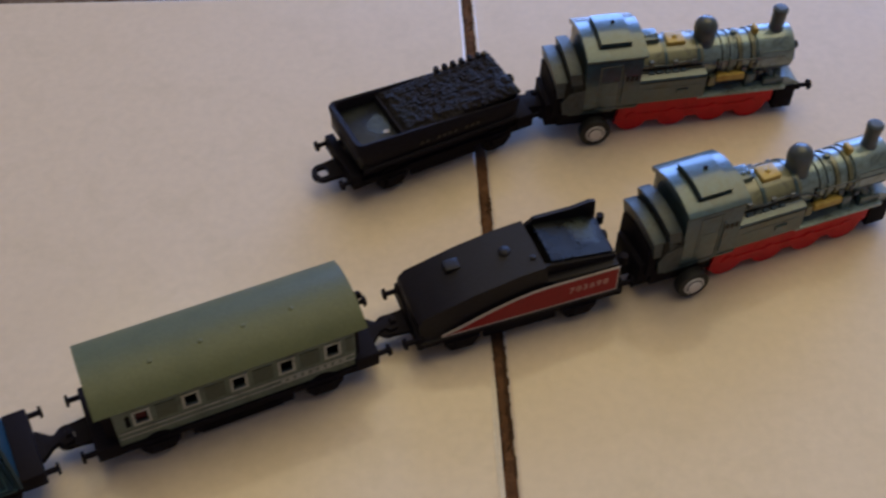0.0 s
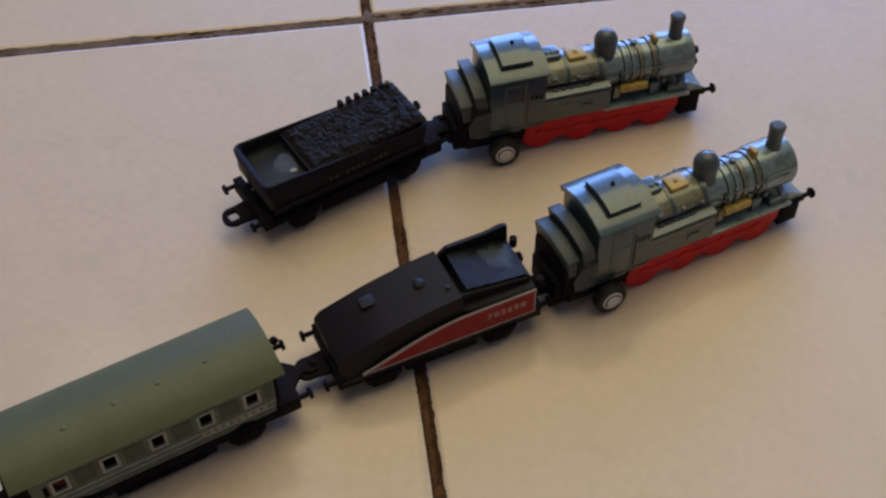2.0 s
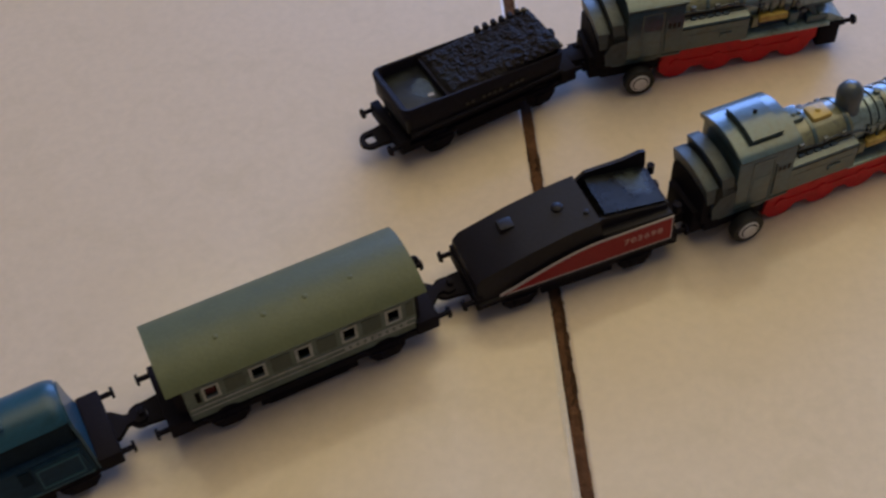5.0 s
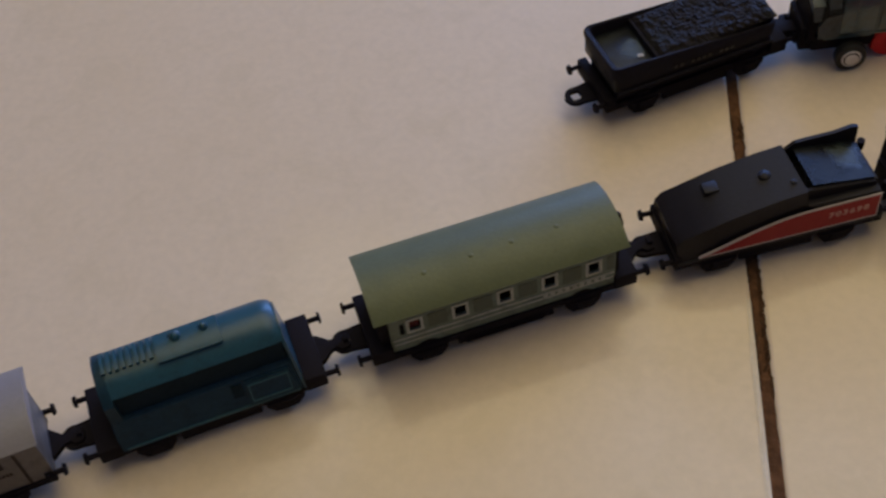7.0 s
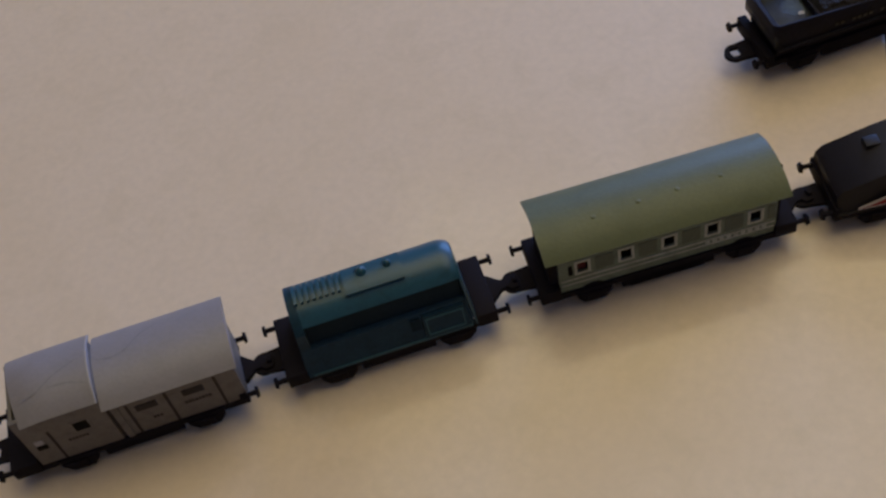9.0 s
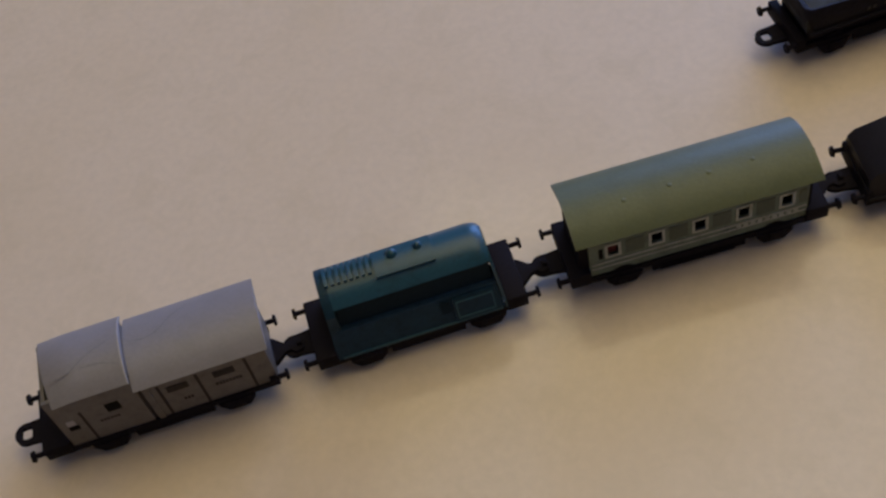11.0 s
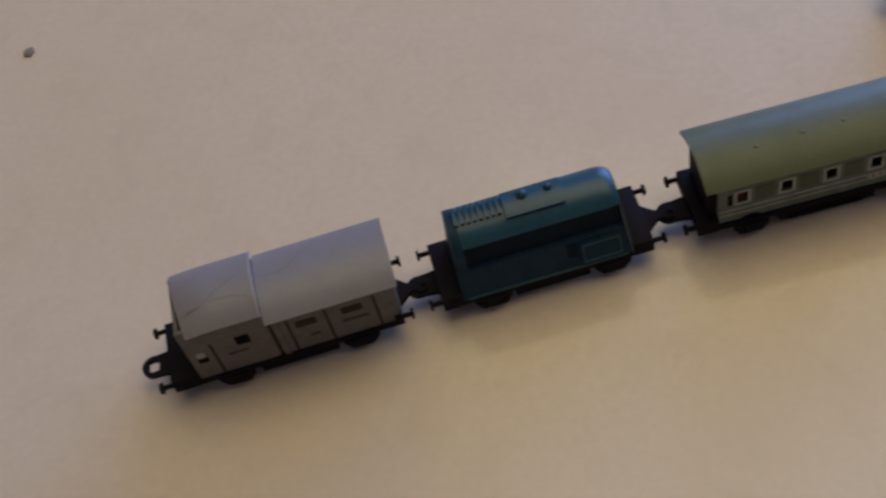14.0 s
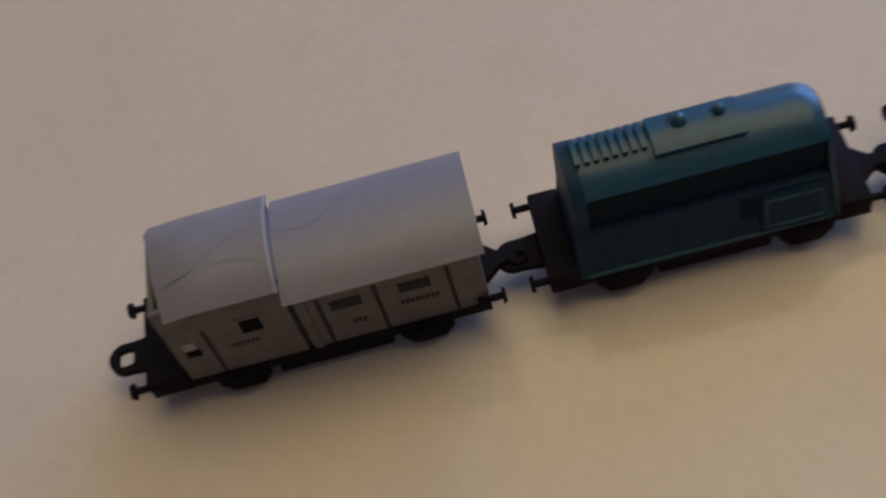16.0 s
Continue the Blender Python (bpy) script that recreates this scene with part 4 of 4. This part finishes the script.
def covered_wagon(x, y, turn):
    t = vehicle("covered_wagon", x, y, turn, "warm grey toy goods brake van with a stepped roof", "toy wagon", TRAIN)
    running_gear(t, 4.26, 2.1, (-3.0, 3.9), hook_to=4.95, spacing=2.2, mid=0.3)
    for s in (-1, 1):
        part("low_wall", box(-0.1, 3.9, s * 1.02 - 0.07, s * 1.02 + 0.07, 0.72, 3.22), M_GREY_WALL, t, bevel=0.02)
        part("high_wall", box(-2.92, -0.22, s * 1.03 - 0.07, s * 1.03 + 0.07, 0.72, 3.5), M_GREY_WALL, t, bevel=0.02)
        yy = s * 1.095
        part("step_groove", box(-0.24, -0.08, s * 1.0 - 0.04, s * 1.0 + 0.04, 0.72, 3.0), M_GROOVE, t)
        for gx in (-2.1, 0.38, 1.62, 3.2):
            part("door_groove", box(gx - 0.045, gx + 0.045, yy - 0.012, yy + 0.012, 0.78, 2.55), M_GROOVE, t)
        part("corner_board", box(-0.06, 0.14, yy - 0.03, yy + 0.03, 0.74, 2.7), M_GREY_WALL, t, bevel=0.02)
        # openings: flush dark boxes stand in for the shade inside the holes
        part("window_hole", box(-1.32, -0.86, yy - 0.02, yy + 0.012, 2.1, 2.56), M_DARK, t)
        part("window_bead", frame_ring(rect(-1.4, -0.78, 2.02, 2.64), rect(-1.32, -0.86, 2.1, 2.56), 0.04, yy + 0.02), M_GREY_WALL, t)
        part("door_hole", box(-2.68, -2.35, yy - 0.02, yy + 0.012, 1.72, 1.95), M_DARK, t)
        part("door_plate", box(-2.66, -2.4, yy - 0.02, yy + 0.03, 1.98, 2.25), M_PALE_MARK, t, "small pale plate")
        for wx in (0.95, 2.45):
            part("vent_hole", box(wx - 0.34, wx + 0.34, yy - 0.02, yy + 0.012, 2.06, 2.36), M_GROOVE, t)
            for k in range(4):
                part("vent_bar", box(wx - 0.33 + 0.17 * k, wx - 0.27 + 0.17 * k, yy - 0.01, yy + 0.02, 2.06, 2.36), M_GREY_WALL, t)
        for bx0, bx1, bz in ((0.95, 1.3, 1.42), (2.05, 3.0, 1.62), (-1.7, -1.0, 1.7)):
            n = int((bx1 - bx0) / 0.11)
            for k in range(n):
                part("letter_bar", box(bx0 + 0.11 * k, bx0 + 0.11 * k + 0.075, yy - 0.01, yy + 0.014, bz, bz + 0.13), M_GROOVE, t)
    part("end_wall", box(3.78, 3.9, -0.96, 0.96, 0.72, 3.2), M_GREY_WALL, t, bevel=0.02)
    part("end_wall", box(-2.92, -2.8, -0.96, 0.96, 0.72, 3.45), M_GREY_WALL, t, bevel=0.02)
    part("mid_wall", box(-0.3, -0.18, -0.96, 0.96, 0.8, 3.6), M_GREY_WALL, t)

    LOW, HIGH = (1.42, 3.08, 34), (1.31, 3.46, 36)

    def roof(w, ze, th, x0, x1, drop, name):
        r = w / math.sin(radians(th))
        zc = ze - r * math.cos(radians(th))
        prof = arc(r, zc, -th, th, 26) + [(w - 0.1, ze - 0.02), (-w + 0.1, ze - 0.02)]
        return part(name, prism(prof, x0, x1, steps=14, shape=lambda a, b, c: (a - 0.11 * b * max(0, min(1, (-1.0 - a) / 1.8)), b, c - drop * max(0, (-1.6 - a) / 1.7) ** 2 * max(0, (c - ze + 0.3)))), M_GREY, t, smooth=True)
    roof(*LOW, -0.2, 4.06, 0.0, "low_roof")
    roof(*HIGH, -2.76, -0.2, 0.55, "high_roof")
    r = HIGH[0] / math.sin(radians(HIGH[2]))
    zc = HIGH[1] - r * math.cos(radians(HIGH[2]))
    def crease(points, rr, zz):
        """A faint crack following the curve of a roof; points of (x, degrees from the top)."""
        bm = bmesh.new()
        last = None
        n = len(points) - 1
        for k in range(n * 8 + 1):
            i, f = min(n - 1, k // 8), k / 8 - min(n - 1, k // 8)
            p = [points[max(0, min(n, i + d))] for d in (-1, 0, 1, 2)]
            px, a = (0.5 * (2 * p[1][c] + (p[2][c] - p[0][c]) * f + (2 * p[0][c] - 5 * p[1][c] + 4 * p[2][c] - p[3][c]) * f * f + (3 * p[1][c] - p[0][c] - 3 * p[2][c] + p[3][c]) * f ** 3) for c in (0, 1))
            w = 0.75 * min(1, 0.25 + 2.5 * min(k, n * 8 - k) / (n * 8))
            row = [bm.verts.new((px, (rr + 0.004) * math.sin(radians(a + d)), zz + (rr + 0.004) * math.cos(radians(a + d)))) for d in (-w, w)]
            if last:
                bm.faces.new((last[0], last[1], row[1], row[0]))
            last = row
        part("roof_crack", bm, M_CRACK, t, "faint curving crack in the roof")
    crease([(-2.5, -16), (-1.9, -13), (-1.3, -3), (-0.7, 4), (-0.26, 8)], r, zc)
    crease([(-1.5, -12), (-0.9, -13), (-0.3, -18)], r, zc)
    r2 = LOW[0] / math.sin(radians(LOW[2]))
    z2 = LOW[1] - r2 * math.cos(radians(LOW[2]))
    crease([(-0.15, 6), (0.4, 3), (0.9, 6), (1.25, 14), (1.6, 20), (2.0, 24)], r2, z2)
    # pale strip paints the bright, lit face of the roof step
    part("roof_edge", prism(arc(r + 0.012, zc, -HIGH[2], HIGH[2], 24) + arc(r - 0.06, zc, HIGH[2], -HIGH[2], 24), -0.235, -0.185), M_PALE_MARK, t, "pale strip painting the lit edge of the roof step", smooth=True)
    return t


striped_tender(0.39, -16.76, 17.2)
coach(-8.25, -19.85, 21.6)
tank_wagon(-16.91, -23.5, 23.7)
covered_wagon(-24.93, -27.09, 24.2)

# a crumb of dirt on the tiles
crumb = new("crumb", bpy.data.meshes.new("crumb"))
bm = bmesh.new()
bmesh.ops.create_icosphere(bm, subdivisions=2, radius=0.0026)
for v in bm.verts:
    v.co *= 1 + 0.5 * noise.noise(v.co * 700)
    v.co.z = max(-0.0007, v.co.z * 0.22)
bm.to_mesh(crumb.data)
bm.free()
crumb.data.materials.append(M_DIRT)
crumb.location = (-0.4030, -0.1393, 0.0007)
tagged(crumb, "small brown crumb of dirt on the tiles", "dirt")

# ---- floor: grout bed and tiles ----
bm = bmesh.new()
bmesh.ops.create_cube(bm, size=1, matrix=Matrix.Translation(((X0 + X1) / 2, (Y0 + Y1) / 2, FLOOR_Z - 0.03)) @ Matrix.Diagonal((X1 - X0, Y1 - Y0, 0.056, 1)))
me = bpy.data.meshes.new("grout_bed")
bm.to_mesh(me)
bm.free()
me.materials.append(M_GROUT)
bed = new("grout_bed", me)
bed.parent = floor


def joint(name, along, at, lo, hi, mat, half, level):
    """Crumbling grout drawn along a joint, uneven in height and edge."""
    bm = bmesh.new()
    n = int((hi - lo) / 0.0012)
    rows = []
    for i in range(n + 1):
        p = lo + (hi - lo) * i / n
        row = []
        for j in range(5):
            q = at + half * (j / 2 - 1)
            z = level + 0.0007 * noise.noise(Vector((p * 190, j * 0.9, at * 31))) + 0.0005 * noise.noise(Vector((p * 45, j * 0.3, 7.0))) - 0.0003 * (j in (0, 4))
            row.append(bm.verts.new((q, p, z) if along == "y" else (p, q, z)))
        rows.append(row)
    for a, b in zip(rows, rows[1:]):
        for j in range(4):
            bm.faces.new((a[j], a[j + 1], b[j + 1], b[j]))
    bmesh.ops.recalc_face_normals(bm, faces=bm.faces)
    for f in bm.faces:
        f.smooth = True
    me = bpy.data.meshes.new(name)
    bm.to_mesh(me)
    bm.free()
    me.materials.append(mat)
    ob = new(name, me)
    ob.parent = floor
    return ob


joint("grout_joint", "y", 0.0, -0.5, 0.3, M_GROUT, 0.0030, -0.0010)
joint("grout_joint", "x", 0.0015, -0.5, 0.5, M_GROUT_PALE, 0.0055, -0.0006)


def joint_dirt(name, along, lo, hi, count, seed, sides):
    """Dark broken bits and pale chips caught along both edges of a joint."""
    rnd = random.Random(seed)
    bm = bmesh.new()
    for _ in range(count):
        p = rnd.uniform(lo, hi)
        if noise.noise(Vector((p * 28, seed, 0.5))) < -0.12:
            continue
        q = rnd.choice(sides) * rnd.gauss(0.0016, 0.0003)
        w, h = rnd.uniform(0.0003, 0.0007), rnd.uniform(0.0002, 0.0004)
        at = (q, p, -0.0007) if along == "y" else (p, q, -0.0007)
        m = Matrix.Translation(at) @ Matrix.Rotation(rnd.gauss(1.57 if along == "y" else 0, 0.3), 4, "Z") @ Matrix.Diagonal((w * rnd.uniform(1.5, 5.0), w * rnd.uniform(0.4, 0.9), h, 1))
        bmesh.ops.create_icosphere(bm, subdivisions=1, radius=1, matrix=m)
    me = bpy.data.meshes.new(name)
    bm.to_mesh(me)
    bm.free()
    me.materials.append(M_SOIL)
    ob = new(name, me)
    ob.parent = floor
    return ob


joint_dirt("joint_dirt", "y", -0.4, 0.25, 1300, 3, (-1, 1))
joint_dirt("joint_dirt", "x", -0.35, 0.35, 1100, 8, (1, 1, 1, -1))


def worn_edge(lo, hi, at):
    """A ragged pale band where the glaze has worn off along the edge of a tile."""
    bm = bmesh.new()
    n = int((hi - lo) / 0.0012)
    last = None
    for i in range(n + 1):
        p = lo + (hi - lo) * i / n
        w = 0.0007 + 0.0007 * noise.noise(Vector((p * 90, 2.0, 5.0))) + 0.0009 * max(0, noise.noise(Vector((p * 28, 8.0, 1.0))))
        w *= min(1, 6 * min(i, n - i) / n)
        row = [bm.verts.new((at - 0.0002, p, -0.0003)), bm.verts.new((at - 0.0014, p, 0.00012)), bm.verts.new((at - 0.0015 - max(w, 0.00005), p, 0.0001))]
        if last:
            bm.faces.new((last[0], last[1], row[1], row[0]))
            bm.faces.new((last[1], last[2], row[2], row[1]))
        last = row
    me = bpy.data.meshes.new("worn_edge")
    bm.to_mesh(me)
    bm.free()
    me.materials.append(M_CHIP)
    ob = new("worn_edge", me)
    ob.parent = floor
    return ob


worn_edge(-0.34, -0.195, -0.0018)


def tile_mesh():
    bm = bmesh.new()
    w = TILE - GAP
    bmesh.ops.create_cube(bm, size=1, matrix=Matrix.Translation((0, 0, -0.004)) @ Matrix.Diagonal((w, w, 0.008, 1)))
    edges = [e for e in bm.edges if all(v.co.z > -0.001 for v in e.verts)]
    bmesh.ops.bevel(bm, geom=edges, offset=0.0016, segments=4, profile=0.5, affect="EDGES")
    for f in bm.faces:
        f.smooth = f.normal.z < 0.999
    me = bpy.data.meshes.new("tile")
    bm.to_mesh(me)
    bm.free()
    me.materials.append(M_TILE)
    return me


TILE_MESH = tile_mesh()
for i in range(-5, 8):
    for j in range(-5, 12):
        cx, cy = (i + 0.5) * TILE, (j + 0.5) * TILE
        if X0 < cx < X1 and Y0 < cy < Y1:
            tile = new("tile", TILE_MESH)
            # the two tiles beyond the cross joint lie a little askew
            askew = radians({(-1, 0): -0.42, (0, 0): 0.25}.get((i, j), 0))
            tile.matrix_world = Matrix.Rotation(askew, 4, "Z") @ Matrix.Translation((cx, cy + (0.0014 if (i, j) == (0, 0) else 0), 0))
            tile.parent = floor
